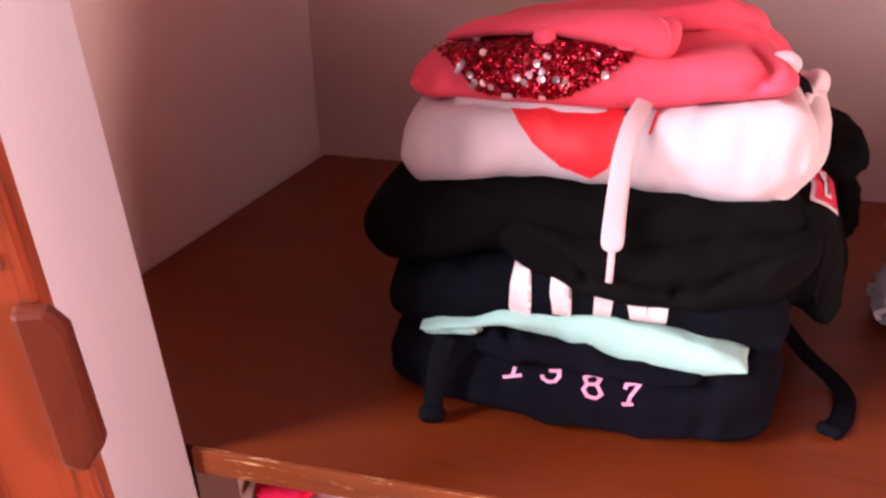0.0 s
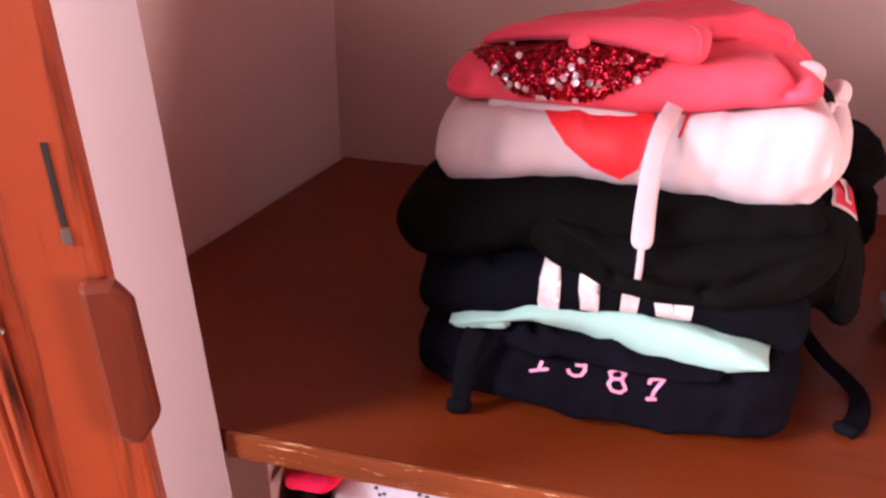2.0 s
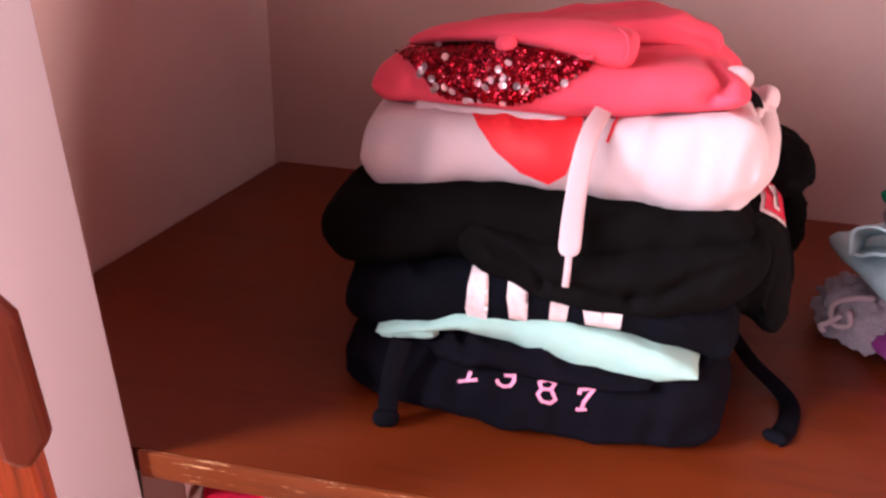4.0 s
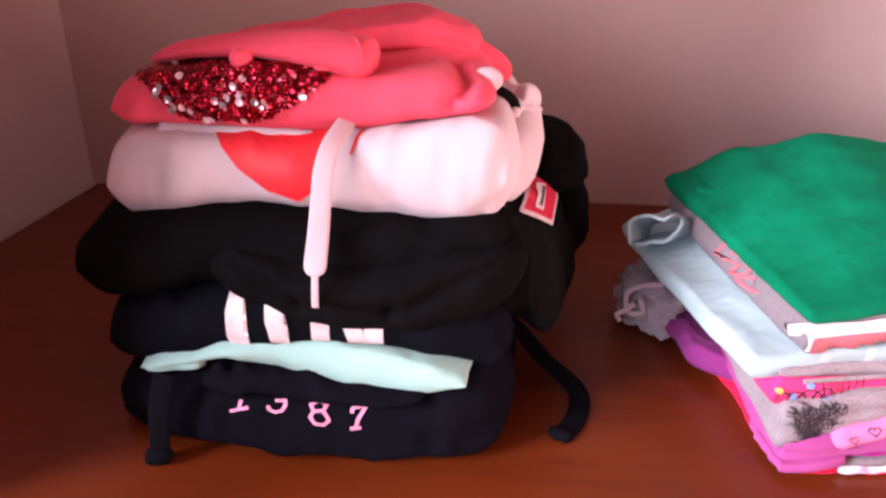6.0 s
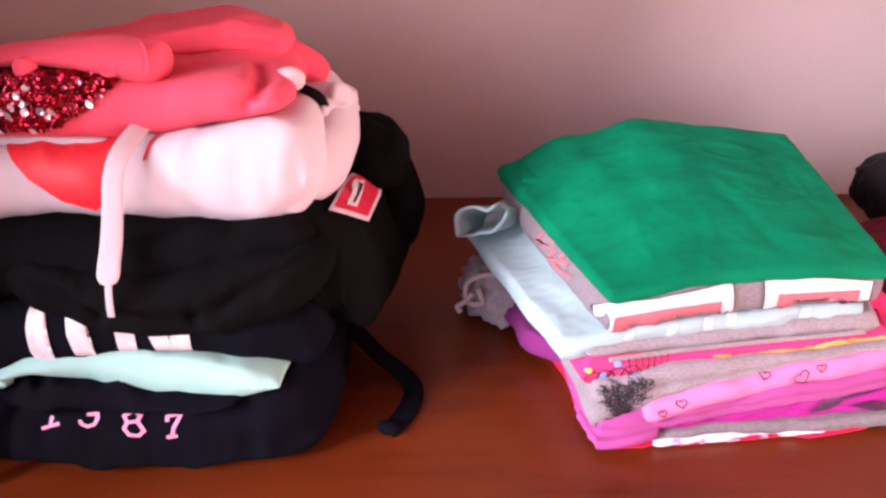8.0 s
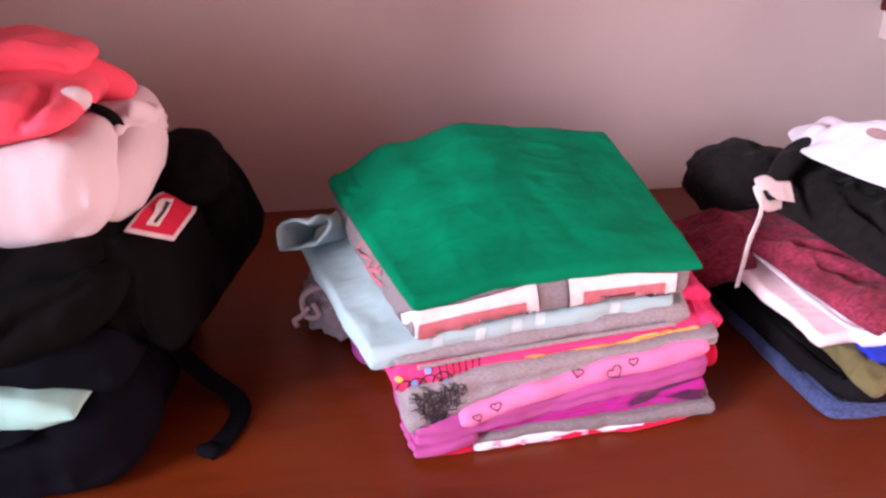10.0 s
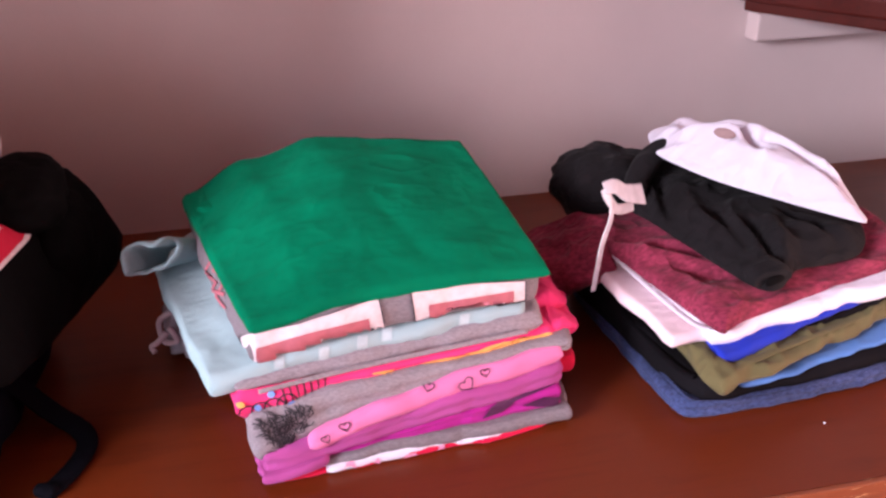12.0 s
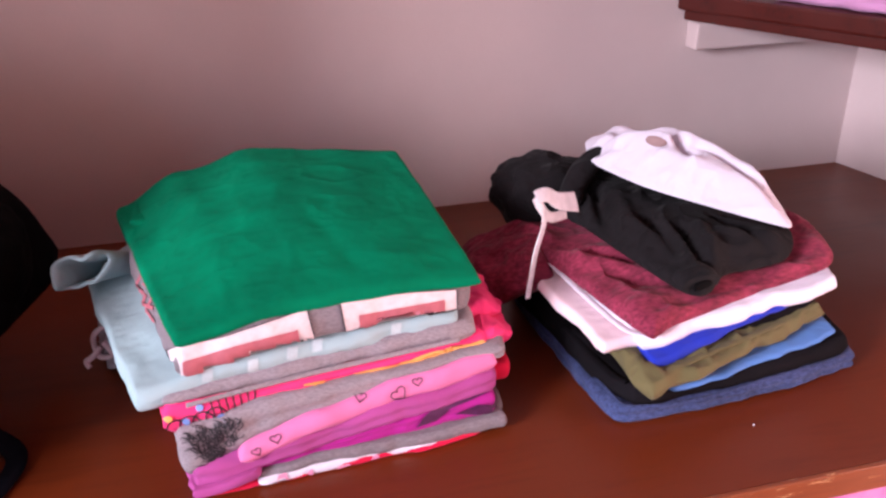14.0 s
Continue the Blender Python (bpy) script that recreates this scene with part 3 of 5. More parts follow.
# No slot is cut; its inner shade is a dark block on the stile.
part("keyhole_slot", door_box(0.012, 0.0155, -0.0006, 0.003, 0.258, 0.305, 0.0004), DARK, door, "dark block painting the shade in the lock slot", smooth=False)
part("lock_plate", door_box(0.0115, 0.0165, -0.0012, 0.003, 0.248, 0.257, 0.0004), METAL, door, "dull metal end of the lock", smooth=False)
part("scratch", door_box(0.0125, 0.0138, -0.0010, 0.002, 0.135, 0.225, 0.0003), M_EDGE, door, "pale worn line beside the pull", smooth=False)

# ---- stack of hooded sweatshirts ----
G1 = "stack of folded sweatshirts"
VIEW = (0.02, 0.80, -0.60)
SEEN = (0.511, -0.129, 0.448)

hoodie = thing("hooded_sweatshirt", (0.43, 0.52, 0), "folded navy hooded sweatshirt with pink numerals, at the bottom", "sweatshirt", G1)
bm = folded([(0.254, 0.393), (0.600, 0.375), (0.606, 0.67), (0.275, 0.67)], 0.0, [0.050, 0.068, 0.070, 0.068, 0.070, 0.078], None, 0.08, r=0.036, waist=0.28, bulge=0.022, corner=0.06, wrinkle=0.005, seed=1, layers=2, groove=0.004)
tree = tree_of(bm)
part("body", bm, NAVY, hoodie)
numerals = (
    [[(0.377, 0.0535), (0.391, 0.0575)], [(0.384, 0.056), (0.3858, 0.0640)]],
    [[(0.4075, 0.0600), (0.4085, 0.0570), (0.4130, 0.0548), (0.4185, 0.0565), (0.4210, 0.0615), (0.4208, 0.0675)], [(0.4135, 0.0655), (0.4195, 0.0660)]],
    [[(0.4500, 0.0590), (0.4430, 0.0580), (0.4405, 0.0525), (0.4440, 0.0465), (0.4505, 0.0455), (0.4545, 0.0500), (0.4500, 0.0590), (0.4525, 0.0650), (0.4470, 0.0680), (0.4405, 0.0640), (0.4430, 0.0580)]],
    [[(0.4720, 0.0440), (0.4790, 0.0450)], [(0.4755, 0.0450), (0.4768, 0.0525), (0.4835, 0.0665), (0.4725, 0.0630), (0.4722, 0.0590)]])
for courses in numerals:
    ribs = [q for line in courses for q in stroke(line, 0.0030)]
    part("numeral", lay_on(sheet(ribs, 0.362, 0.006), tree, VIEW, source=(0.441, -0.160, 0.442)), INK_PINK, hoodie, "pale pink printed numeral")
hood = folded([(0.335, 0.380), (0.535, 0.368), (0.56, 0.50), (0.32, 0.50)], [0.058, 0.055, 0.0625, 0.0575, 0.0575, 0.060, 0.064], [0.069, 0.076, 0.081, 0.077, 0.071, 0.068, 0.070], 0.06, 0.085, r=0.010, corner=0.1, wrinkle=0.006, seed=2, bulge=0.008)
part("hood", hood, NAVY, hoodie)
part("drawstring", ribbon([(0.327, 0.372, 0.078), (0.321, 0.366, 0.05), (0.3185, 0.3635, 0.024), (0.318, 0.3610, 0.011), (0.3175, 0.3595, 0.006)], 0.017, 0.004, (0, -1, 0.15)), CORD_N, hoodie, "flat navy drawstring hanging down")
part("drawstring_knot", blob((0.3175, 0.3585, 0.0075), (0.0105, 0.0060, 0.0075), 0.14, 2.7, 10, 3.0, 2.6, 14), CORD_N, hoodie, "knotted end of the drawstring")
part("drawstring_knot", blob((0.6395, 0.4175, 0.0048), (0.0095, 0.0060, 0.0048), 0.14, 5.7, -20, 3.0, 2.6, 14), CORD_N, hoodie, "knotted end of the drawstring")
part("drawstring", ribbon([(0.585, 0.500, 0.075), (0.604, 0.505, 0.050), (0.628, 0.498, 0.024), (0.652, 0.487, 0.008), (0.6600, 0.468, 0.004), (0.6540, 0.440, 0.0035), (0.6440, 0.421, 0.0035), (0.6385, 0.416, 0.0035)], 0.018, 0.0040, (0, -0.3, 1)), CORD_N, hoodie, "flat navy drawstring curling on the shelf")
tab = sheet([[(0.345, 0.069), (0.353, 0.067), (0.355, 0.061), (0.348, 0.064)]], 0.39)
part("label_tab", lay_on(tab, tree, VIEW, 0.0012, source=SEEN), INK_WHITE, hoodie, "small pale sewn tab")

mint = thing("mint_sweatshirt", (0.43, 0.5, 0.085), "folded mint green fleece sweatshirt pressed between navy ones", "sweatshirt", G1)
bm = folded([(0.297, 0.386), (0.562, 0.374), (0.58, 0.64), (0.30, 0.64)], [0.067, 0.078, 0.084, 0.079, 0.070, 0.064, 0.064, 0.072], [0.075, 0.086, 0.100, 0.106, 0.106, 0.102, 0.095, 0.083], 0.082, 0.096, r=0.009, corner=0.03, wrinkle=0.0018, seed=3)
part("body", bm, MINT, mint)

part("hem", folded([(0.302, 0.384), (0.352, 0.380), (0.355, 0.43), (0.302, 0.43)], [0.0665, 0.074], [0.0735, 0.0815], r=0.003, corner=0.08, wrinkle=0.001, seed=15), MINT, mint, "narrow turned mint hem")

navy = thing("navy_sweatshirt", (0.43, 0.52, 0.1), "folded navy sweatshirt with cropped white block lettering", "sweatshirt", G1)
bm = folded([(0.258, 0.398), (0.598, 0.394), (0.606, 0.67), (0.268, 0.67)], [0.064, 0.071, 0.087, 0.100, 0.102, 0.091, 0.072], [0.102, 0.124, 0.138, 0.142, 0.140, 0.132, 0.112], 0.09, 0.14, r=0.015, bulge=0.014, corner=0.06, wrinkle=0.004, seed=4)
tree = tree_of(bm)
part("body", bm, NAVY_B, navy)
bars = [[(0.381, 0.150), (0.391, 0.150), (0.387, 0.125), (0.386, 0.105), (0.392, 0.093), (0.378, 0.090), (0.374, 0.104), (0.375, 0.125)],
        [(0.408, 0.150), (0.421, 0.148), (0.419, 0.120), (0.424, 0.096), (0.410, 0.096), (0.406, 0.118)],
        [(0.441, 0.145), (0.456, 0.145), (0.455, 0.096), (0.441, 0.096)],
        [(0.459, 0.145), (0.473, 0.145), (0.486, 0.096), (0.472, 0.096)],
        [(0.482, 0.145), (0.497, 0.145), (0.497, 0.096), (0.485, 0.096), (0.482, 0.112)]]
for pts in bars:
    part("print_stroke", lay_on(sheet([pts], 0.392), tree, VIEW, 0.0012, source=SEEN), INK_WHITE, navy, "white printed letter stroke")

black = thing("black_hoodie", (0.44, 0.53, 0.12), "folded black hooded sweatshirt with a red varsity patch", "sweatshirt", G1)
bm = folded([(0.236, 0.414), (0.600, 0.402), (0.622, 0.69), (0.270, 0.69)], [0.108, 0.114, 0.136, 0.132, 0.124, 0.124, 0.124], [0.172, 0.182, 0.192, 0.195, 0.192, 0.191, 0.188], 0.135, 0.195, r=0.026, bulge=0.014, corner=0.05, wrinkle=0.006, ruck=9, seed=5)
part("body", bm, BLACK, black)
bm = folded([(0.352, 0.383), (0.600, 0.384), (0.61, 0.50), (0.36, 0.50)], [0.148, 0.131, 0.1185, 0.1135, 0.1145, 0.122, 0.138], [0.172, 0.170, 0.166, 0.166, 0.170, 0.174, 0.178], 0.15, 0.185, r=0.020, bulge=0.010, corner=0.16, wrinkle=0.0018, ruck=12, seed=6, sharp=1.2, nu=80, nv=34, front=[(0.04, 0.95, 0.30, 0.45, -0.006, 0.007), (0.30, 0.45, 0.62, 0.40, -0.006, 0.007), (0.62, 0.40, 0.95, 0.85, -0.006, 0.007), (0.15, 0.95, 0.40, 0.70, 0.004, 0.006), (0.40, 0.70, 0.75, 0.85, 0.004, 0.006)])
part("hood", bm, BLACK, black)
bm = folded([(0.548, 0.412), (0.634, 0.432), (0.672, 0.70), (0.585, 0.70)], [0.140, 0.104, 0.076], [0.196, 0.184, 0.150], [0.12, 0.07, 0.05], [0.195, 0.185, 0.150], r=0.026, corner=0.05, wrinkle=0.005, ruck=10, seed=7)
tree = tree_of(bm)
part("sleeve", bm, BLACK, black)
part("cuff", blob((0.620, 0.60, 0.188), (0.034, 0.060, 0.028), 0.08, 8, 12), BLACK, black)
part("cuff", blob((0.629, 0.62, 0.130), (0.034, 0.07, 0.045), 0.08, 9, 8), BLACK, black)
W2 = (-0.25, 0.80, -0.55)
felt = [(0.6110, 0.2000), (0.6260, 0.2080), (0.6400, 0.2030), (0.6370, 0.1840), (0.6220, 0.1585), (0.6050, 0.1640), (0.5885, 0.1690), (0.5990, 0.1850)]
cx, cz = sum(p[0] for p in felt) / 8, sum(p[1] for p in felt) / 8
P_EYE = (0.712, -0.119, 0.443)
patch = part("patch", lay_on(sheet([felt], 0.50, 0.005), tree, W2, 0.0016, source=P_EYE), INK_WHITE, black, "white edged felt patch")
inner = [(cx + (x - cx) * 0.83, cz + (z - cz) * 0.83) for x, z in felt]
part("patch_field", lay_on(sheet([inner], 0.50, 0.005), tree, W2, 0.0026, source=P_EYE), PATCH_RED, patch, "red felt field of the patch")
part("patch_mark", lay_on(sheet([[(0.6140, 0.1950), (0.6225, 0.1940), (0.6115, 0.1710), (0.6030, 0.1730)]], 0.50, 0.005), tree, W2, 0.0034, source=P_EYE), INK_WHITE, patch, "white letter shape")
part("patch_slit", lay_on(sheet([[(0.6172, 0.1915), (0.6194, 0.1912), (0.6100, 0.1742), (0.6078, 0.1747)]], 0.50, 0.005), tree, W2, 0.0042, source=P_EYE), INK_BLACK, patch, "dark slit in the letter")

white = thing("white_hoodie", (0.44, 0.54, 0.2), "folded white fleece hoodie with a red printed shape", "sweatshirt", G1)
bm = folded([(0.262, 0.436), (0.595, 0.428), (0.602, 0.67), (0.275, 0.67)], [0.171, 0.176, 0.189, 0.194, 0.190, 0.186, 0.182, 0.189], [0.236, 0.244, 0.246, 0.246, 0.248, 0.257, 0.264, 0.260], 0.192, 0.255, r=0.023, bulge=0.006, corner=0.06, wrinkle=0.0018, ruck=14, seed=10, sharp=1.5, nu=80, front=[(0.925, 0.16, 0.965, 0.24, -0.006, 0.004), (0.985, 0.30, 0.975, 0.85, -0.003, 0.006)])
tree = tree_of(bm)
part("body", bm, WHITE_F, white)
heart = [(0.360, 0.262), (0.369, 0.241), (0.381, 0.224), (0.403, 0.207), (0.427, 0.199), (0.440, 0.209), (0.446, 0.232), (0.452, 0.262)]
part("heart_print", lay_on(sheet([heart], 0.44), tree, VIEW, source=SEEN), INK_RED, white, "red printed heart shape")
part("print_line", lay_on(sheet(stroke([(0.4690, 0.2385), (0.4730, 0.2520), (0.4800, 0.2640)], 0.0020), 0.44), tree, VIEW, source=SEEN), INK_RED, white, "thin red printed line")
tip = lambda s: 0.8 + 0.25 * s if s < 0.72 else (0.3 + 0.68 * math.sqrt(max(0.0, 1 - ((s - 0.72) / 0.07) ** 2)) if s < 0.79 else 0.3)
part("drawstring", ribbon([(0.466, 0.456, 0.263), (0.457, 0.426, 0.252), (0.453, 0.411, 0.237), (0.4515, 0.402, 0.215), (0.451, 0.392, 0.197), (0.4512, 0.376, 0.180), (0.4518, 0.367, 0.165), (0.4518, 0.364, 0.150)], 0.0170, 0.0026, (0, -1, 0.25), tip, 110), CORD_W, white, "flat white lace with a narrow tip")
part("hood", blob((0.588, 0.556, 0.240), (0.022, 0.040, 0.018), 0.14, 3.3, -12, 3.2), WHITE_F, white, "crumpled white hood beside the fold")
part("sleeve_end", roll([(0.572, 0.470, 0.201), (0.588, 0.505, 0.213), (0.594, 0.545, 0.226), (0.590, 0.590, 0.230)], ([0.016, 0.021, 0.022, 0.018], [0.018, 0.028, 0.028, 0.022]), 0.0022, 6.1, 0.16, ruck=30.0), WHITE_F, white, "turned back end of the fold")
part("print_arc", ribbon([(0.560, 0.532, 0.268), (0.572, 0.527, 0.268), (0.584, 0.524, 0.263), (0.590, 0.523, 0.255), (0.590, 0.523, 0.245), (0.586, 0.524, 0.238)], 0.0085, 0.003, (0.2, -0.8, 0.5), lambda s: 0.6 + 0.4 * math.sin(math.pi * min(1.0, 0.15 + s * 0.85))), BLACK_B, white, "black printed arc on the hood")
part("hood_knot", roll([(0.558, 0.511, 0.280), (0.567, 0.508, 0.281), (0.575, 0.513, 0.276)], ([0.008, 0.0085, 0.007], [0.008, 0.0090, 0.007]), 0.001, 1.1, 0.22, 30, 20), WHITE_F, white)
part("hood_fold", roll([(0.592, 0.538, 0.262), (0.602, 0.548, 0.256), (0.606, 0.562, 0.247)], ([0.007, 0.008, 0.007], [0.008, 0.010, 0.008]), 0.001, 2.1, 0.2, 30, 20), WHITE_F, white)

pink = thing("pink_hoodie", (0.43, 0.55, 0.26), "folded coral pink fleece hoodie with a red sequin panel", "sweatshirt", G1)
bm = folded([(0.268, 0.458), (0.578, 0.449), (0.566, 0.64), (0.292, 0.66)], [0.243, 0.247, 0.249, 0.248, 0.252, 0.261, 0.268], [0.277, 0.292, 0.299, 0.298, 0.291, 0.292, 0.284], 0.255, [0.276, 0.282, 0.288, 0.294, 0.300, 0.302, 0.284], r=0.018, corner=0.05, wrinkle=0.0016, ruck=9, seed=11, bulge=0.008, sharp=1.0, nu=80, nv=40, creases=[(0.93, 0.02, 0.90, 0.36, -0.008, 0.007), (0.62, 0.12, 0.93, 0.48, -0.004, 0.010)], front=[(0.90, 0.4, 0.93, 1.0, -0.007, 0.006), (0.97, 0.2, 0.97, 0.8, 0.002, 0.007)])
tree = tree_of(bm)
part("body", bm, PINK_F, pink)
part("hood_roll", roll([(0.298, 0.508, 0.288), (0.332, 0.497, 0.3005), (0.375, 0.489, 0.3070), (0.415, 0.483, 0.3085), (0.450, 0.476, 0.3050), (0.484, 0.470, 0.3015)], ([0.010, 0.022, 0.024, 0.024, 0.023, 0.022], [0.004, 0.0070, 0.0085, 0.0110, 0.0155, 0.0170]), 0.0016, 2.2, 0.08, ruck=26.0), PINK_F, pink, "thick rolled hood edge")
part("sleeve", roll([(0.515, 0.590, 0.284), (0.545, 0.598, 0.276), (0.566, 0.604, 0.264), (0.580, 0.606, 0.252)], ([0.018, 0.020, 0.018, 0.014], [0.018, 0.019, 0.017, 0.013]), 0.0018, 4.4, 0.14, ruck=28.0), PINK_F, pink)
part("hood_seam", ribbon([(0.4665, 0.4725, 0.3185), (0.4735, 0.4590, 0.3165), (0.4765, 0.4520, 0.3070), (0.4755, 0.4500, 0.3000)], 0.0018, 0.0010, (0, -1, 0.2), None, 30), PINK_F, pink)
part("hood_swirl", ribbon([(0.4360, 0.4610, 0.2990), (0.4440, 0.4560, 0.2985), (0.4505, 0.4545, 0.2995), (0.4480, 0.4550, 0.3030)], 0.0045, 0.0030, (0, -1, 0.2), lambda s: 1 - 0.5 * s, 24), PINK_F, pink)
part("hood", folded([(0.352, 0.496), (0.560, 0.548), (0.552, 0.650), (0.320, 0.630)], [0.284, 0.288, 0.292, 0.292, 0.282], [0.299, 0.308, 0.315, 0.3185, 0.311], 0.280, [0.290, 0.298, 0.309, 0.316, 0.300], r=0.015, corner=0.07, wrinkle=0.0018, ruck=10, seed=12, nu=60, nv=34, creases=[(0.45, 0.05, 0.95, 0.30, -0.004, 0.009), (0.80, 0.02, 0.86, 0.6, 0.003, 0.010), (0.15, 0.5, 0.7, 0.75, -0.003, 0.012)], front=[(0.40, 0.7, 0.95, 0.45, -0.004, 0.006), (0.60, 0.3, 1.0, 0.8, 0.003, 0.006)]), PINK_F, pink)
part("lining", folded([(0.310, 0.455), (0.455, 0.449), (0.45, 0.55), (0.31, 0.55)], [0.241, 0.241, 0.241, 0.243], [0.2515, 0.252, 0.252, 0.250], r=0.003, corner=0.05, wrinkle=0.0, stray=0.001, seed=14), WHITE_F, pink, "pale lining edge")
part("pompon", blob((0.384, 0.462, 0.3020), (0.0085, 0.0085, 0.0085), 0.06, 4, 0, 5, 2.0, 16), PINK_F, pink)
panel = [(0.293, 0.291), (0.308, 0.299), (0.372, 0.307), (0.438, 0.309), (0.460, 0.298), (0.440, 0.280), (0.420, 0.266), (0.399, 0.254), (0.370, 0.252), (0.330, 0.254), (0.318, 0.266)]
W3 = (0.0, 0.8, -0.5)
seq = part("sequin_panel", lay_on(sheet([panel], 0.47), tree, W3, 0.0012, source=SEEN), SEQ_BASE, pink, "dark red sequin panel")
rng = random.Random(5)


def inside(x, z, poly):
    hit = False
    for (x0, z0), (x1, z1) in zip(poly, poly[1:] + poly[:1]):
        if (z0 > z) != (z1 > z) and x < (x1 - x0) * (z - z0) / (z1 - z0) + x0:
            hit = not hit
    return hit


discs, silver = bmesh.new(), bmesh.new()
way = Vector(W3).normalized()
row, z = 0, 0.251
while z < 0.311:
    x = 0.289 + (row % 2) * 0.0019
    while x < 0.464:
        if inside(x, z, panel):
            way = (Vector((x, 0.47, z)) - Vector(SEEN)).normalized()
            hit = tree.ray_cast(Vector((x, 0.47, z)) - way * 0.12, way)
            if hit[0] is not None:
                low = max(0.0, min(1.0, (0.290 - z) / 0.030))
                flip = rng.random() < 0.008 + 0.24 * low * max(0.0, 0.4 + 2.0 * noise.noise(Vector((x * 70, z * 90, 4))))
                tilt = 0.30 if flip else 0.22
                nn = hit[1] + Vector((rng.gauss(0, tilt), rng.gauss(0, tilt), rng.gauss(0, tilt)))
                m = Matrix.Translation(hit[0] + hit[1] * (0.0030 if flip else 0.0022)) @ nn.to_track_quat("Z", "Y").to_matrix().to_4x4()
                rad, bm = (0.0031, silver) if flip else (0.0023, discs)
                ring = [bm.verts.new(m @ Vector((rad * math.cos(a * math.pi / 4), rad * math.sin(a * math.pi / 4), 0))) for a in range(8)]
                cup = bm.verts.new(m @ Vector((0, 0, -0.0006)))
                for a in range(8):
                    bm.faces.new((ring[a], ring[(a + 1) % 8], cup))
        x += 0.0038
    z += 0.0028
    row += 1
seq_ob = part("sequin_field", discs, SEQUIN, seq, "shiny dark red sequins", smooth=False)
seq_ob["kind"] = "stuff"
seq_ob = part("flipped_sequin_field", silver, SEQ_SILVER, seq, "sequins turned to their silvery pink side", smooth=False)
seq_ob["kind"] = "stuff"

# ---- stack of folded tops, green one uppermost ----
G2 = "stack of folded tops"
V2 = (0.02, 0.85, -0.5)


def top(name, label, material, quad, zb, zt, zb_back, zt_back, group, category="top", part_name="body", **kw):
    ob = thing(name, (sum(p[0] for p in quad) / 4, sum(p[1] for p in quad) / 4, zb if not isinstance(zb, list) else zb[0]), label, category, group)
    bm = folded(quad, zb, zt, zb_back, zt_back, **kw)
    tree = tree_of(bm)
    part(part_name, bm, material, ob)
    return ob, tree


SEEN2 = (0.904, -0.125, 0.446)


def ink(name, shapes, y, tree, material, parent, label, lift=0.0012, step=0.004):
    """A print laid on cloth."""
    return part(name, lay_on(sheet(shapes, y, step), tree, V2, lift, source=SEEN2), material, parent, label)


a, tr = top("crimson_shirt", "folded crimson top with white print lying on the shelf", CRIMSON, [(0.814, 0.388), (1.05, 0.406), (1.04, 0.66), (0.77, 0.64)], 0.0, 0.007, 0, 0.016, G2, r=0.004, corner=0.03, wrinkle=0.0008, seed=20)
b, tr = top("white_shirt", "folded white top with pink print low in the stack", WHITE_J, [(0.856, 0.390), (1.02, 0.403), (1.03, 0.65), (0.80, 0.63)], [0.001, 0.001, 0.002], [0.009, 0.010, 0.008], 0.014, 0.022, G2, r=0.004, corner=0.03, wrinkle=0.001, seed=21)
for x, w in ((0.872, 0.010), (0.896, 0.006), (0.921, 0.012), (0.95, 0.008)):
    ink("print_mark", [[(x, 0.0), (x + w, 0.001), (x + w * 0.8, 0.008), (x + 0.002, 0.007)]], 0.395, tr, INK_PINK, b, "pink printed mark")
c, tr = top("purple_shirt", "folded magenta top with a dark purple print and grey hem", MAGENTA, [(0.835, 0.394), (1.066, 0.415), (1.07, 0.66), (0.79, 0.63)], [0.010, 0.016, 0.015, 0.014], [0.020, 0.027, 0.034, 0.036], 0.02, 0.04, G2, r=0.006, corner=0.03, wrinkle=0.0014, seed=22, layers=2, groove=0.002)
part("hem", folded([(0.845, 0.390), (1.072, 0.409), (1.072, 0.52), (0.84, 0.52)], [0.007, 0.008, 0.005, 0.004], [0.013, 0.019, 0.017, 0.017], None, None, r=0.004, corner=0.02, wrinkle=0.0008, seed=23), GREY_D, c, "grey marl hem")
ink("print_mark", [[(0.992, 0.012), (0.999, 0.022), (1.010, 0.030), (1.024, 0.036), (1.058, 0.037), (1.040, 0.031), (1.022, 0.026), (1.010, 0.016)]], 0.42, tr, INK_PURPLE, c, "dark purple printed figure")
ink("print_mark", [[(1.026, 0.020), (1.046, 0.026), (1.062, 0.024), (1.062, 0.014), (1.044, 0.016)]], 0.42, tr, INK_PURPLE, c, "dark purple printed figure")
d, tr = top("orchid_shirt", "folded orchid purple top with a soft turned edge", ORCHID, [(0.806, 0.384), (1.070, 0.420), (1.07, 0.66), (0.775, 0.63)], [0.007, 0.021, 0.031, 0.034], [0.032, 0.043, 0.050, 0.053], 0.038, 0.058, G2, r=0.008, corner=0.03, wrinkle=0.002, seed=24, bulge=0.003, layers=2, groove=0.002)
e, tr = top("red_shirt", "bright red top peeping out of the stack", CRIMSON, [(0.96, 0.47), (1.086, 0.436), (1.085, 0.56), (0.98, 0.60)], 0.030, 0.046, 0.04, 0.055, G2, r=0.006, corner=0.12, wrinkle=0.002, seed=25)
f, tr = top("grey_print_shirt", "folded grey marl top with a black feathery print", GREY, [(0.800, 0.386), (1.080, 0.428), (1.075, 0.66), (0.775, 0.63)], [0.020, 0.050, 0.062, 0.062], [0.066, 0.075, 0.074, 0.073], 0.055, 0.078, G2, r=0.008, corner=0.03, wrinkle=0.002, seed=26, layers=2, groove=0.0025)
rng = random.Random(8)
lines = []
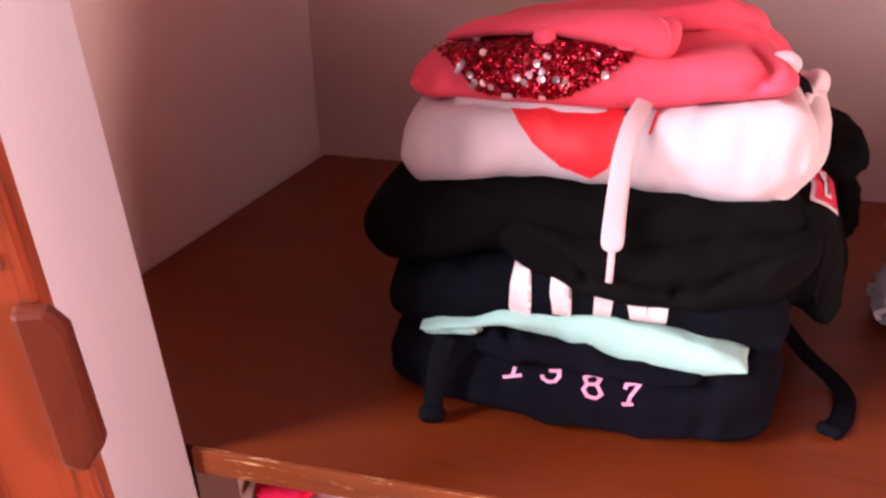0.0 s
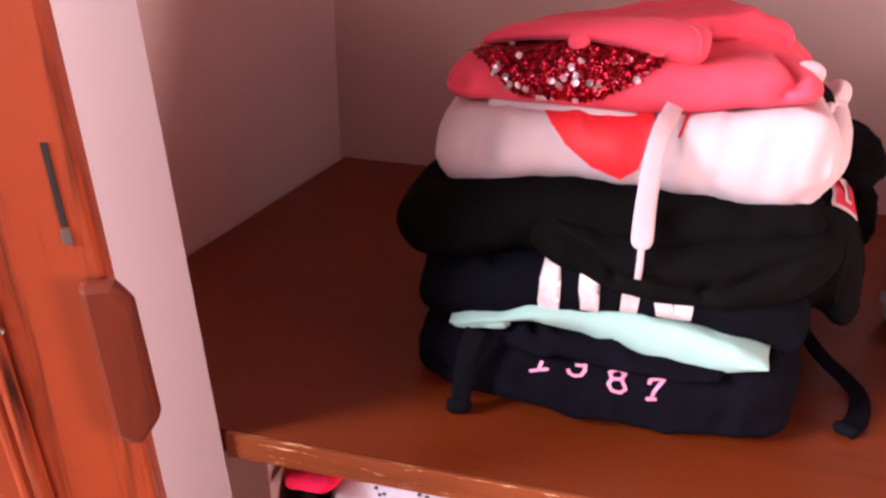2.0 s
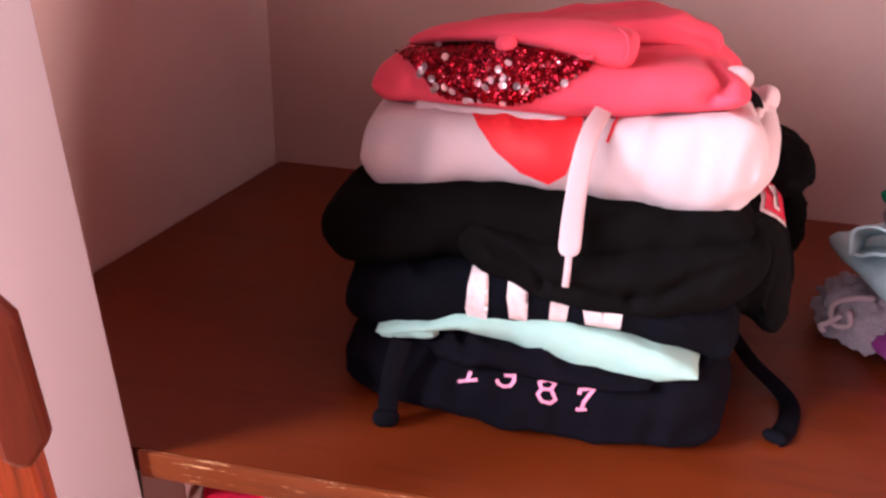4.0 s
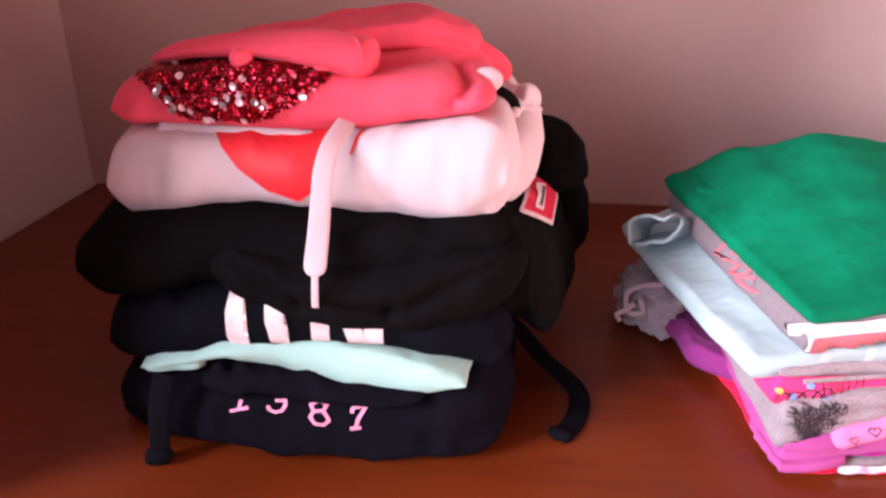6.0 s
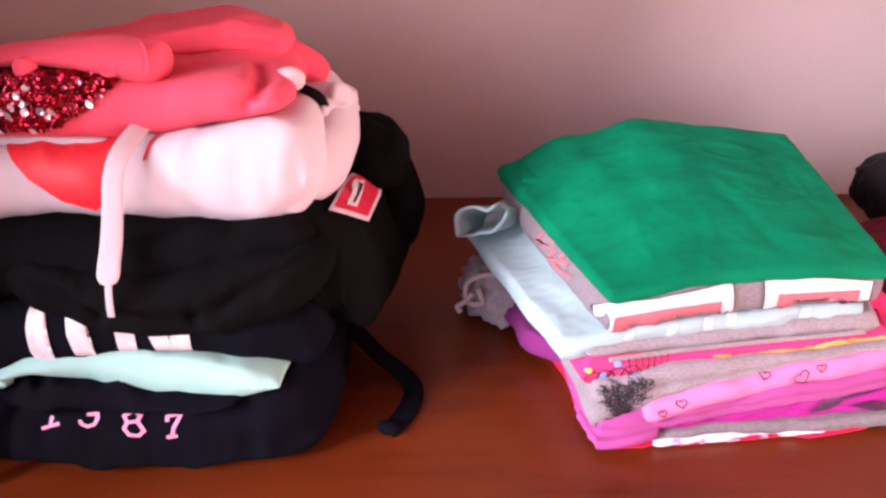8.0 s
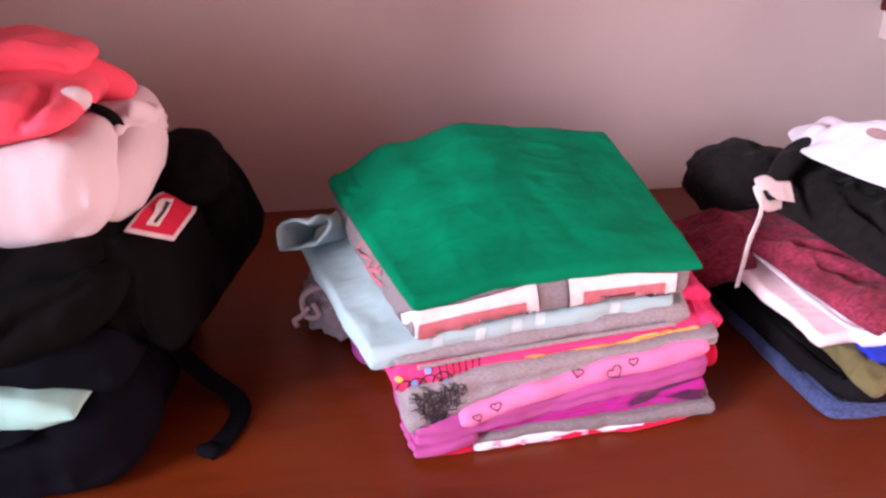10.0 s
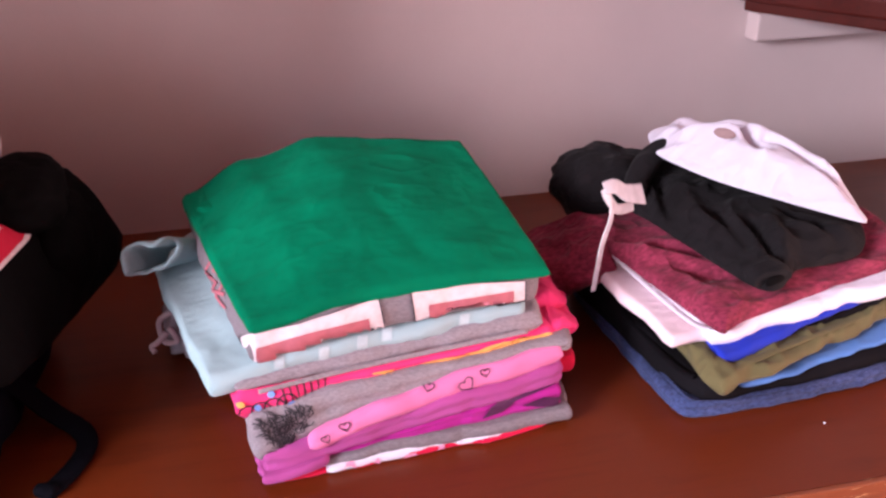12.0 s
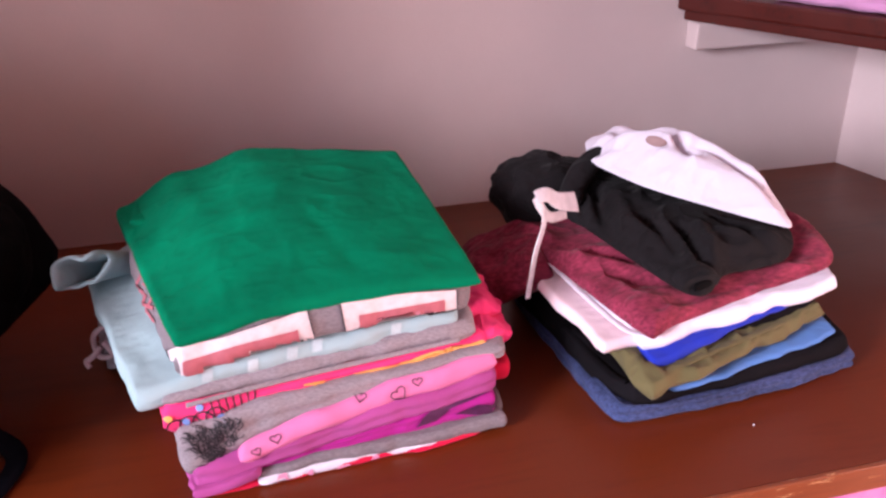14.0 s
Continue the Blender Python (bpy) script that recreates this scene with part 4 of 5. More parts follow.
for k in range(400):
    x, z = rng.uniform(0.806, 0.853), rng.uniform(0.018, 0.060)
    if not inside(x, z, [(0.806, 0.056), (0.853, 0.062), (0.846, 0.044), (0.824, 0.016)]):
        continue
    an, ln = rng.gauss(1.2, 0.6), rng.uniform(0.004, 0.011)
    lines += stroke([(x, z), (x + ln * math.cos(an) * 0.6, z + ln * math.sin(an) * 0.5), (x + ln * math.cos(an + 0.5), z + ln * math.sin(an + 0.5) * 0.8)], rng.uniform(0.0005, 0.0010))
ink("feather_print", lines, 0.40, tr, INK_BLACK, f, "black feathery print", 0.001, 0.006)
g, tr = top("heart_shirt", "folded rose pink top with small outlined hearts", ROSE, [(0.846, 0.384), (1.067, 0.423), (1.06, 0.60), (0.85, 0.58)], [0.027, 0.041, 0.049, 0.051], [0.043, 0.059, 0.069, 0.071], 0.055, 0.07, G2, r=0.008, corner=0.02, wrinkle=0.002, seed=27)


def heart_line(x, z, s, tilt):
    pts = []
    for k in range(18):
        a = k / 18 * 2 * math.pi
        hx, hz = 16 * math.sin(a) ** 3, 13 * math.cos(a) - 5 * math.cos(2 * a) - 2 * math.cos(3 * a) - math.cos(4 * a)
        pts.append((x + s * (hx * math.cos(tilt) - hz * math.sin(tilt)) / 32, z + s * (hx * math.sin(tilt) + hz * math.cos(tilt)) / 32))
    return stroke(pts, 0.0009, True)


for x, z, s, tilt in ((0.875, 0.024, 0.0095, 0.2), (0.947, 0.052, 0.0095, -0.3), (0.979, 0.050, 0.014, 0.7), (0.995, 0.059, 0.0085, 0.1), (0.858, 0.014, 0.008, 0.4)):
    ink("heart_outline", heart_line(x, z, s, tilt), 0.42, tr, INK_BLACK, g, "thin black heart outline", 0.001, 0.01)
h, tr = top("hot_pink_shirt", "folded hot pink top with orange and black printed drawing", HOTPINK, [(0.792, 0.394), (1.062, 0.437), (1.07, 0.66), (0.765, 0.64)], [0.056, 0.072, 0.072, 0.070], [0.088, 0.085, 0.083, 0.082], 0.075, 0.10, G2, r=0.009, corner=0.03, wrinkle=0.002, seed=28)
part("ruffle", folded([(1.036, 0.436), (1.092, 0.452), (1.086, 0.53), (1.05, 0.53)], [0.058, 0.060, 0.062], [0.078, 0.080, 0.072], 0.065, [0.086, 0.086, 0.078], r=0.009, corner=0.10, wrinkle=0.004, ruck=45, seed=71, stray=0.006), HOTPINK, h, "ruffled pink sleeve end")
part("ruffle", folded([(1.042, 0.462), (1.086, 0.474), (1.079, 0.54), (1.05, 0.54)], [0.076, 0.078, 0.074], [0.094, 0.097, 0.088], 0.075, 0.092, r=0.009, corner=0.12, wrinkle=0.004, ruck=45, seed=72, stray=0.006), HOTPINK, h, "ruffled pink sleeve end")
ink("orange_band", stroke([(0.992, 0.0795), (1.012, 0.0835), (1.038, 0.0835), (1.060, 0.085)], 0.006), 0.42, tr, INK_ORANGE, h, "orange printed band", 0.0016, 0.006)
ink("orange_band", stroke([(0.905, 0.0685), (0.93, 0.0705), (0.954, 0.073), (0.98, 0.0745), (1.006, 0.079), (1.035, 0.0785), (1.062, 0.079)], 0.0100), 0.42, tr, INK_ORANGE, h, "orange printed band", 0.0012, 0.006)
lines = []
for k in range(7):
    lines += stroke([(0.834 + 0.0052 * k, 0.068 + 0.0010 * k), (0.832 + 0.0056 * k, 0.086 + 0.0004 * k)], 0.0012)
for k in range(4):
    lines += stroke([(0.805 + 0.010 * k + 0.008 * math.cos(q * 0.5), 0.064 + 0.004 * k * 0.5 + 0.008 * math.sin(q * 0.5)) for q in range(8)], 0.0012)
lines += stroke([(0.808, 0.060), (0.82, 0.058), (0.835, 0.064), (0.852, 0.064), (0.88, 0.070)], 0.0012)
ink("line_print", lines, 0.40, tr, INK_BLACK, h, "black line drawing", 0.001, 0.006)
for x, z in ((0.812, 0.070), (0.824, 0.080), (0.800, 0.074), (0.838, 0.070)):
    ink("print_dot", [[(x + 0.0030 * math.cos(q), z + 0.0030 * math.sin(q)) for q in [k * 0.785 for k in range(8)]]], 0.40, tr, INK_BLUE if x > 0.81 else INK_ORANGE, h, "small coloured printed dot", 0.0018)
i, tr = top("grey_shirt", "folded plain grey marl top", GREY, [(0.794, 0.395), (1.054, 0.439), (1.05, 0.66), (0.765, 0.65)], [0.085, 0.081, 0.078, 0.077], [0.094, 0.098, 0.097, 0.095], 0.097, 0.122, G2, r=0.009, corner=0.03, wrinkle=0.002, seed=29)
j, tr = top("pale_blue_shirt", "folded pale blue striped top with a looped sleeve", PALEBLUE, [(0.774, 0.396), (1.040, 0.440), (1.04, 0.66), (0.704, 0.645)], [0.080, 0.094, 0.093, 0.092], [0.099, 0.110, 0.108, 0.105], [0.085, 0.105, 0.115, 0.113], [0.105, 0.140, 0.145, 0.140], G2, r=0.007, corner=0.03, wrinkle=0.003, seed=30)
for x, z in ((0.826, 0.095), (0.861, 0.098), (0.892, 0.104), (0.912, 0.108), (0.975, 0.112)):
    ink("stripe", [[(x, z - 0.006), (x + 0.008, z - 0.006), (x + 0.0095, z + 0.005), (x + 0.0015, z + 0.005)]], 0.42, tr, INK_PALE, j, "narrow white stripe", 0.0006)
cuff = bmesh.new()
rings = []
for k in range(29):
    an = k / 28 * 2 * math.pi
    ring = []
    for q in range(9):
        s = q / 8
        wob = 1 + 0.16 * math.sin(2 * an + 1) + 0.09 * math.sin(3 * an + s * 3) + 0.05 * math.sin(7 * an)
        ring.append(cuff.verts.new((0.722 + 0.030 * s + 0.021 * wob * math.cos(an) + 0.006 * math.sin(an), 0.556 + 0.05 * s + 0.006 * math.sin(3 * an), 0.133 - 0.020 * s + 0.020 * wob * (1 - 0.4 * s) * math.sin(an))))
    rings.append(ring)
for r0, r1 in zip(rings, rings[1:]):
    for q in range(8):
        cuff.faces.new((r0[q], r0[q + 1], r1[q + 1], r1[q]))
bmesh.ops.remove_doubles(cuff, verts=cuff.verts, dist=0.0001)
bmesh.ops.recalc_face_normals(cuff, faces=cuff.faces)
bmesh.ops.solidify(cuff, geom=cuff.faces, thickness=0.0028)
part("sleeve_cuff", cuff, PALEBLUE, j, "open looped sleeve end")
k, tr = top("letter_shirt", "folded grey marl top with white and maroon block print", GREY_D, [(0.811, 0.398), (1.053, 0.441), (1.022, 0.61), (0.744, 0.64)], [0.102, 0.112, 0.110, 0.107], [0.130, 0.141, 0.138, 0.130], [0.12, 0.14, 0.15, 0.145], [0.145, 0.180, 0.188, 0.183], G2, r=0.008, corner=0.03, wrinkle=0.0025, seed=31)
blocks = [[(0.806, 0.122), (0.849, 0.127), (0.880, 0.134), (0.912, 0.141), (0.915, 0.114), (0.859, 0.101), (0.806, 0.098)], [(0.937, 0.145), (0.990, 0.144), (1.030, 0.141), (1.030, 0.124), (0.940, 0.113)]]
fields = [[(0.815, 0.110), (0.857, 0.118), (0.903, 0.1245), (0.904, 0.113), (0.855, 0.103), (0.813, 0.097)], [(0.951, 0.130), (0.990, 0.132), (1.020, 0.1335), (1.020, 0.122), (0.951, 0.116)]]
for outer, inner in zip(blocks, fields):
    ink("block_print", [outer], 0.42, tr, INK_WHITE, k, "cracked white block print", 0.0009)
    ink("block_edge", stroke(outer, 0.0009, True), 0.42, tr, INK_BLACK, k, "thin dark outline", 0.0014, 0.008)
    ink("block_field", [inner], 0.42, tr, INK_MAROON, k, "faded maroon block", 0.0015)
lines = []
for q in range(2):
    x0 = 0.786 + 0.006 * q
    lines += stroke([(x0, 0.120), (x0 - 0.004, 0.132), (x0 + 0.004, 0.144), (x0 - 0.002, 0.154), (x0 + 0.006, 0.166)], 0.0016)
ink("side_print", lines, 0.47, tr, INK_MAROON, k, "maroon outlined print", 0.0014, 0.006)
n_, tr = top("green_shirt", "folded plain green jersey top on the stack", GREEN, [(0.813, 0.402), (1.058, 0.442), (1.020, 0.606), (0.742, 0.645)], [0.129, 0.138, 0.136, 0.128], [0.139, 0.148, 0.146, 0.137], [0.140, 0.174, 0.190, 0.186, 0.182], [0.156, 0.190, 0.208, 0.204, 0.199], G2, r=0.006, corner=0.015, wrinkle=0.0016, ruck=8, seed=32, crown=0.011, stray=0.001, sharp=1.2, nu=80, nv=50, creases=[(0.60, 0.12, 0.55, 0.42, -0.0016, 0.009), (0.70, 0.14, 0.98, 0.20, 0.0012, 0.010), (0.30, 0.47, 0.56, 0.44, 0.0014, 0.008), (0.42, 0.60, 0.62, 0.52, -0.0010, 0.006)])
part("sleeve", folded([(0.765, 0.585), (0.83, 0.572), (0.835, 0.640), (0.765, 0.645)], 0.155, [0.160, 0.172], 0.158, [0.166, 0.180], r=0.006, corner=0.12, wrinkle=0.002, seed=33), GREEN, n_)
bund = thing("grey_shorts", (0.735, 0.6, 0), "bundled grey marl shorts with a white cord", "shorts", G2)
part("body", blob((0.748, 0.612, 0.030), (0.033, 0.042, 0.030), 0.26, 4.4, 20, 4.6, 2.4), MESH_GREY, bund)
part("cord", ribbon([(0.744, 0.578, 0.064), (0.724, 0.577, 0.062), (0.712, 0.585, 0.048), (0.715, 0.580, 0.030), (0.728, 0.574, 0.034), (0.723, 0.572, 0.050)], 0.0055, 0.0045, (0, -1, 0.3)), CORD_W, bund, "twisted white cord loop")
part("cord", ribbon([(0.719, 0.577, 0.042), (0.709, 0.577, 0.032), (0.703, 0.577, 0.028), (0.706, 0.572, 0.024)], 0.0055, 0.0045, (0, -1, 0.3)), CORD_W, bund, "twisted white cord end")
pur, tr = top("violet_shirt", "folded violet top sticking out of the stack", VIOLET, [(0.762, 0.515), (0.85, 0.45), (0.87, 0.61), (0.750, 0.592)], 0.012, 0.034, 0.010, 0.032, G2, r=0.01, corner=0.1, wrinkle=0.003, seed=34)

# ---- stack of trousers and tops ----
G3 = "stack of folded trousers and tops"
jn, tr = top("jeans", "folded blue denim jeans lying flat on the shelf", DENIM, [(1.158, 0.385), (1.424, 0.412), (1.46, 0.66), (1.135, 0.65)], 0.0, [0.018, 0.018, 0.018, 0.018], 0.0, 0.022, G3, "jeans", "leg", r=0.010, corner=0.045, wrinkle=0.002, seed=40, bulge=0.006, layers=2, groove=0.003)
bk, tr = top("black_trousers", "folded black trousers on the jeans", BLACK_B, [(1.170, 0.381), (1.418, 0.412), (1.43, 0.66), (1.124, 0.64)], [0.012, 0.015, 0.016, 0.015], [0.037, 0.036, 0.034, 0.034], 0.016, 0.045, G3, "trousers", r=0.012, corner=0.07, wrinkle=0.002, seed=41, stray=0.005)
sb, tr = top("sky_blue_shirt", "folded sky blue top with a thin visible edge", BLUE_L, [(1.206, 0.377), (1.400, 0.419), (1.41, 0.62), (1.19, 0.62)], [0.031, 0.034, 0.038], [0.036, 0.039, 0.0435], 0.04, 0.052, G3, r=0.004, corner=0.05, wrinkle=0.001, seed=42, stray=0.005)
ol, tr = top("olive_trousers", "folded olive green trousers with a drooping corner", OLIVE, [(1.182, 0.365), (1.394, 0.436), (1.40, 0.62), (1.160, 0.60)], [0.034, 0.043, 0.044, 0.047], [0.049, 0.054, 0.056, 0.060], 0.05, 0.068, G3, "trousers", r=0.006, corner=0.03, wrinkle=0.004, seed=43, stray=0.005, sharp=2, nu=70, creases=[(0.0, 0.5, 0.3, 0.1, 0.004, 0.012)], front=[(0.10, 0.0, 0.16, 1.0, -0.006, 0.008), (0.55, 0.2, 0.75, 0.9, -0.004, 0.007)])
bl_, tr = top("black_shirt", "black folded top showing between olive and blue", BLACK_B, [(1.228, 0.412), (1.388, 0.440), (1.39, 0.60), (1.21, 0.60)], [0.052, 0.050, 0.052, 0.056], [0.061, 0.064, 0.069, 0.073], 0.055, 0.072, G3, r=0.006, corner=0.08, wrinkle=0.002, seed=44, stray=0.005)
ro, tr = top("royal_blue_shirt", "folded royal blue top with a sharp corner", ROYAL, [(1.193, 0.394), (1.388, 0.444), (1.395, 0.62), (1.180, 0.60)], [0.040, 0.059, 0.067, 0.071], [0.060, 0.069, 0.075, 0.078], 0.062, 0.075, G3, r=0.004, corner=0.02, wrinkle=0.0015, seed=45, stray=0.005)
pp, tr = top("pale_pink_shirt", "folded pale pink top with faded print", PALEPINK, [(1.160, 0.418), (1.30, 0.430), (1.34, 0.63), (1.124, 0.605)], [0.056, 0.060, 0.066], [0.068, 0.072, 0.076], 0.068, 0.085, G3, r=0.005, corner=0.03, wrinkle=0.0015, seed=46, stray=0.005)
wh, tr = top("white_tee", "folded white jersey top under a burgundy one", WHITE_J, [(1.190, 0.407), (1.402, 0.434), (1.42, 0.60), (1.150, 0.60)], [0.058, 0.064, 0.071, 0.075], [0.078, 0.083, 0.087, 0.089], 0.075, 0.092, G3, r=0.006, corner=0.03, wrinkle=0.002, seed=47, stray=0.005)
bu = thing("burgundy_shirt", (1.29, 0.52, 0.09), "burgundy marl knitted top, loosely folded", "top", G3)
part("body", heap([(1.138, 0.602), (1.148, 0.552), (1.168, 0.480), (1.189, 0.404), (1.202, 0.401), (1.226, 0.412), (1.32, 0.437), (1.404, 0.459), (1.428, 0.500), (1.430, 0.56), (1.38, 0.63), (1.25, 0.65), (1.16, 0.64)], 0.0855, (0.02, 0.06), 0.017, 0.10, 0.003, 0.0035, 26, 48, [(1.15, 0.56, 1.22, 0.50, -0.006, 0.006), (1.16, 0.53, 1.23, 0.47, 0.005, 0.007), (1.17, 0.50, 1.24, 0.445, -0.005, 0.006), (1.19, 0.43, 1.30, 0.46, 0.004, 0.008), (1.21, 0.42, 1.33, 0.445, -0.004, 0.005), (1.36, 0.46, 1.42, 0.52, -0.004, 0.008)], sharp=1.6), BURGUNDY, bu)
part("sleeve", folded([(1.07, 0.56), (1.15, 0.52), (1.17, 0.62), (1.09, 0.66)], [0.03, 0.06], [0.075, 0.10], [0.03, 0.06], [0.08, 0.11], r=0.018, corner=0.12, wrinkle=0.006, seed=49), BURGUNDY, bu)
br_ = thing("black_crop_shirt", (1.28, 0.55, 0.105), "crumpled black top with rolled sleeve", "top", G3)
part("body", heap([(1.184, 0.584), (1.192, 0.560), (1.212, 0.492), (1.228, 0.440), (1.240, 0.419), (1.256, 0.419), (1.284, 0.442), (1.320, 0.446), (1.356, 0.456), (1.384, 0.496), (1.386, 0.56), (1.32, 0.66), (1.24, 0.685), (1.198, 0.64)], 0.1070, (0.0, 0.085), 0.020, 0.24, 0.014, 0.0026, 24, 50, [(1.262, 0.490, 1.258, 0.432, -0.012, 0.006), (1.280, 0.485, 1.276, 0.445, 0.007, 0.008), (1.218, 0.590, 1.204, 0.525, -0.010, 0.006), (1.203, 0.605, 1.194, 0.555, -0.008, 0.005), (1.230, 0.570, 1.222, 0.500, 0.006, 0.008), (1.300, 0.475, 1.345, 0.462, 0.007, 0.009), (1.320, 0.510, 1.374, 0.480, -0.011, 0.006), (1.340, 0.525, 1.382, 0.505, -0.009, 0.006), (1.240, 0.520, 1.245, 0.460, -0.006, 0.006), (1.304, 0.505, 1.330, 0.456, -0.007, 0.006), (1.225, 0.470, 1.248, 0.435, -0.005, 0.006)], waist=0.4, around=140, rings=44, sharp=1.8), BLACK_C, br_)
cuff = roll([(1.243, 0.440, 0.1185), (1.2465, 0.429, 0.1160), (1.2475, 0.4205, 0.1140)], ([0.016, 0.0175, 0.0165], [0.010, 0.0105, 0.0090]), 0.0030, 3.1, 0.06, 40)
part("rolled_cuff", cuff, BLACK_C, br_)
# The cuff is closed; a black disc stands for the dark inside it.
part("cuff_shade", blob((1.2480, 0.4195, 0.1130), (0.010, 0.002, 0.0048), 0.10, 5.2, 12, 2.6, 2.0, 14), BLACK, br_, "black disc standing for the shade inside the cuff")
part("turned_edge", roll([(1.186, 0.578, 0.132), (1.202, 0.600, 0.150), (1.226, 0.612, 0.166), (1.246, 0.606, 0.172)], ([0.012, 0.013, 0.012, 0.009], [0.012, 0.012, 0.010, 0.007]), 0.0018, 6.1, 0.12, 40), BLACK_C, br_)
part("rolled_sleeve", blob((1.182, 0.650, 0.122), (0.052, 0.045, 0.035), 0.16, 7.7, 25, 2.4), BLACK_C, br_)
ws = thing("white_blouse", (1.29, 0.55, 0.155), "crumpled white blouse thrown on the stack", "blouse", G3)
bm = heap([(1.219, 0.612), (1.217, 0.592), (1.222, 0.574), (1.245, 0.528), (1.288, 0.482), (1.330, 0.444), (1.342, 0.441), (1.352, 0.460), (1.368, 0.510), (1.362, 0.566), (1.330, 0.622), (1.280, 0.664), (1.240, 0.668)], 0.1545, (-0.14, 0.02), 0.007, 0.42, 0.036, 0.0030, 22, 57, [(1.238, 0.592, 1.276, 0.556, 0.010, 0.011), (1.281, 0.585, 1.289, 0.530, -0.018, 0.0070), (1.258, 0.606, 1.278, 0.592, -0.014, 0.008), (1.294, 0.566, 1.338, 0.490, 0.008, 0.009), (1.300, 0.545, 1.340, 0.470, -0.010, 0.0055), (1.284, 0.606, 1.330, 0.550, -0.010, 0.0075), (1.236, 0.622, 1.262, 0.634, 0.008, 0.010), (1.224, 0.606, 1.240, 0.578, -0.007, 0.005), (1.262, 0.540, 1.300, 0.500, 0.004, 0.009), (1.320, 0.575, 1.352, 0.510, -0.008, 0.006), (1.262, 0.596, 1.270, 0.590, -0.014, 0.010), (1.300, 0.610, 1.345, 0.560, 0.006, 0.009)], waist=0.3, around=150, rings=50, sharp=1.5)
tr = tree_of(bm)
part("body", bm, WHITE_C, ws)
# The shade in the neck hollow is painted as a flat brownish patch.
part("neck_shade_patch", lay_on(sheet([[(1.266 + 0.0100 * math.cos(k * 0.5236) - 0.006 * math.sin(k * 0.5236), 0.1965 + 0.0065 * math.sin(k * 0.5236)) for k in range(12)]], 0.56), tr, V2, 0.0012, source=SEEN2), plain("tan_neck_shade", lin(150, 122, 122), 0.9), ws, "flat brownish patch painting the shaded hollow at the neck")
tg = thing("ribbon_strap", (1.12, 0.5, 0.09), "pale satin hanging loop of a top", "strap", G3)
SATIN = plain("satin", lin(206, 198, 206), 0.35)
part("loop", ribbon([(1.124, 0.503, 0.177), (1.136, 0.508, 0.176), (1.150, 0.514, 0.166), (1.172, 0.526, 0.158)], 0.021, 0.0014, (0.25, -0.75, 0.6), lambda s: 0.55 + 0.45 * s), SATIN, tg)
part("loop", ribbon([(1.124, 0.503, 0.177), (1.129, 0.502, 0.166), (1.140, 0.507, 0.154), (1.160, 0.520, 0.150)], 0.010, 0.0014, (0.35, -0.8, 0.3)), SATIN, tg)
part("strap_end", ribbon([(1.131, 0.503, 0.166), (1.131, 0.500, 0.150), (1.123, 0.496, 0.127), (1.117, 0.490, 0.106), (1.113, 0.487, 0.084)], 0.0070, 0.0012, (0.5, -0.8, 0.3)), SATIN, tg)
part("seam", ribbon([(1.158, 0.60, 0.0215), (1.160, 0.50, 0.0215), (1.166, 0.41, 0.0215), (1.180, 0.388, 0.0215), (1.25, 0.386, 0.0215), (1.40, 0.410, 0.0215)], 0.004, 0.0016), DENIM, jn, "stitched denim seam")
part("hem", folded([(0.806, 0.3815), (0.86, 0.388), (0.86, 0.45), (0.80, 0.45)], [0.006, 0.011], [0.014, 0.020], r=0.003, corner=0.05, wrinkle=0.001, seed=55), ORCHID, d, "turned orchid hem")
part("waistband", ribbon([(1.150, 0.60, 0.0415), (1.156, 0.50, 0.040), (1.166, 0.42, 0.0385), (1.176, 0.402, 0.038)], 0.010, 0.0030), BLACK_B, bk, "stitched black waistband")
part("hem", ribbon([(1.192, 0.384, 0.0525), (1.25, 0.400, 0.0565), (1.32, 0.420, 0.058), (1.385, 0.440, 0.0605)], 0.008, 0.0024), OLIVE, ol, "stitched olive hem")
part("hem", ribbon([(0.815, 0.3945, 0.087), (0.88, 0.4055, 0.0885), (0.95, 0.417, 0.088), (1.035, 0.431, 0.0865)], 0.004, 0.0008, (0, -1, 0.2)), GREY, i, "stitched grey hem")
part("neckline", ribbon([(1.150, 0.570, 0.091), (1.160, 0.50, 0.087), (1.176, 0.425, 0.0815), (1.188, 0.408, 0.081)], 0.007, 0.0024), WHITE_J, wh, "ribbed white neckline")
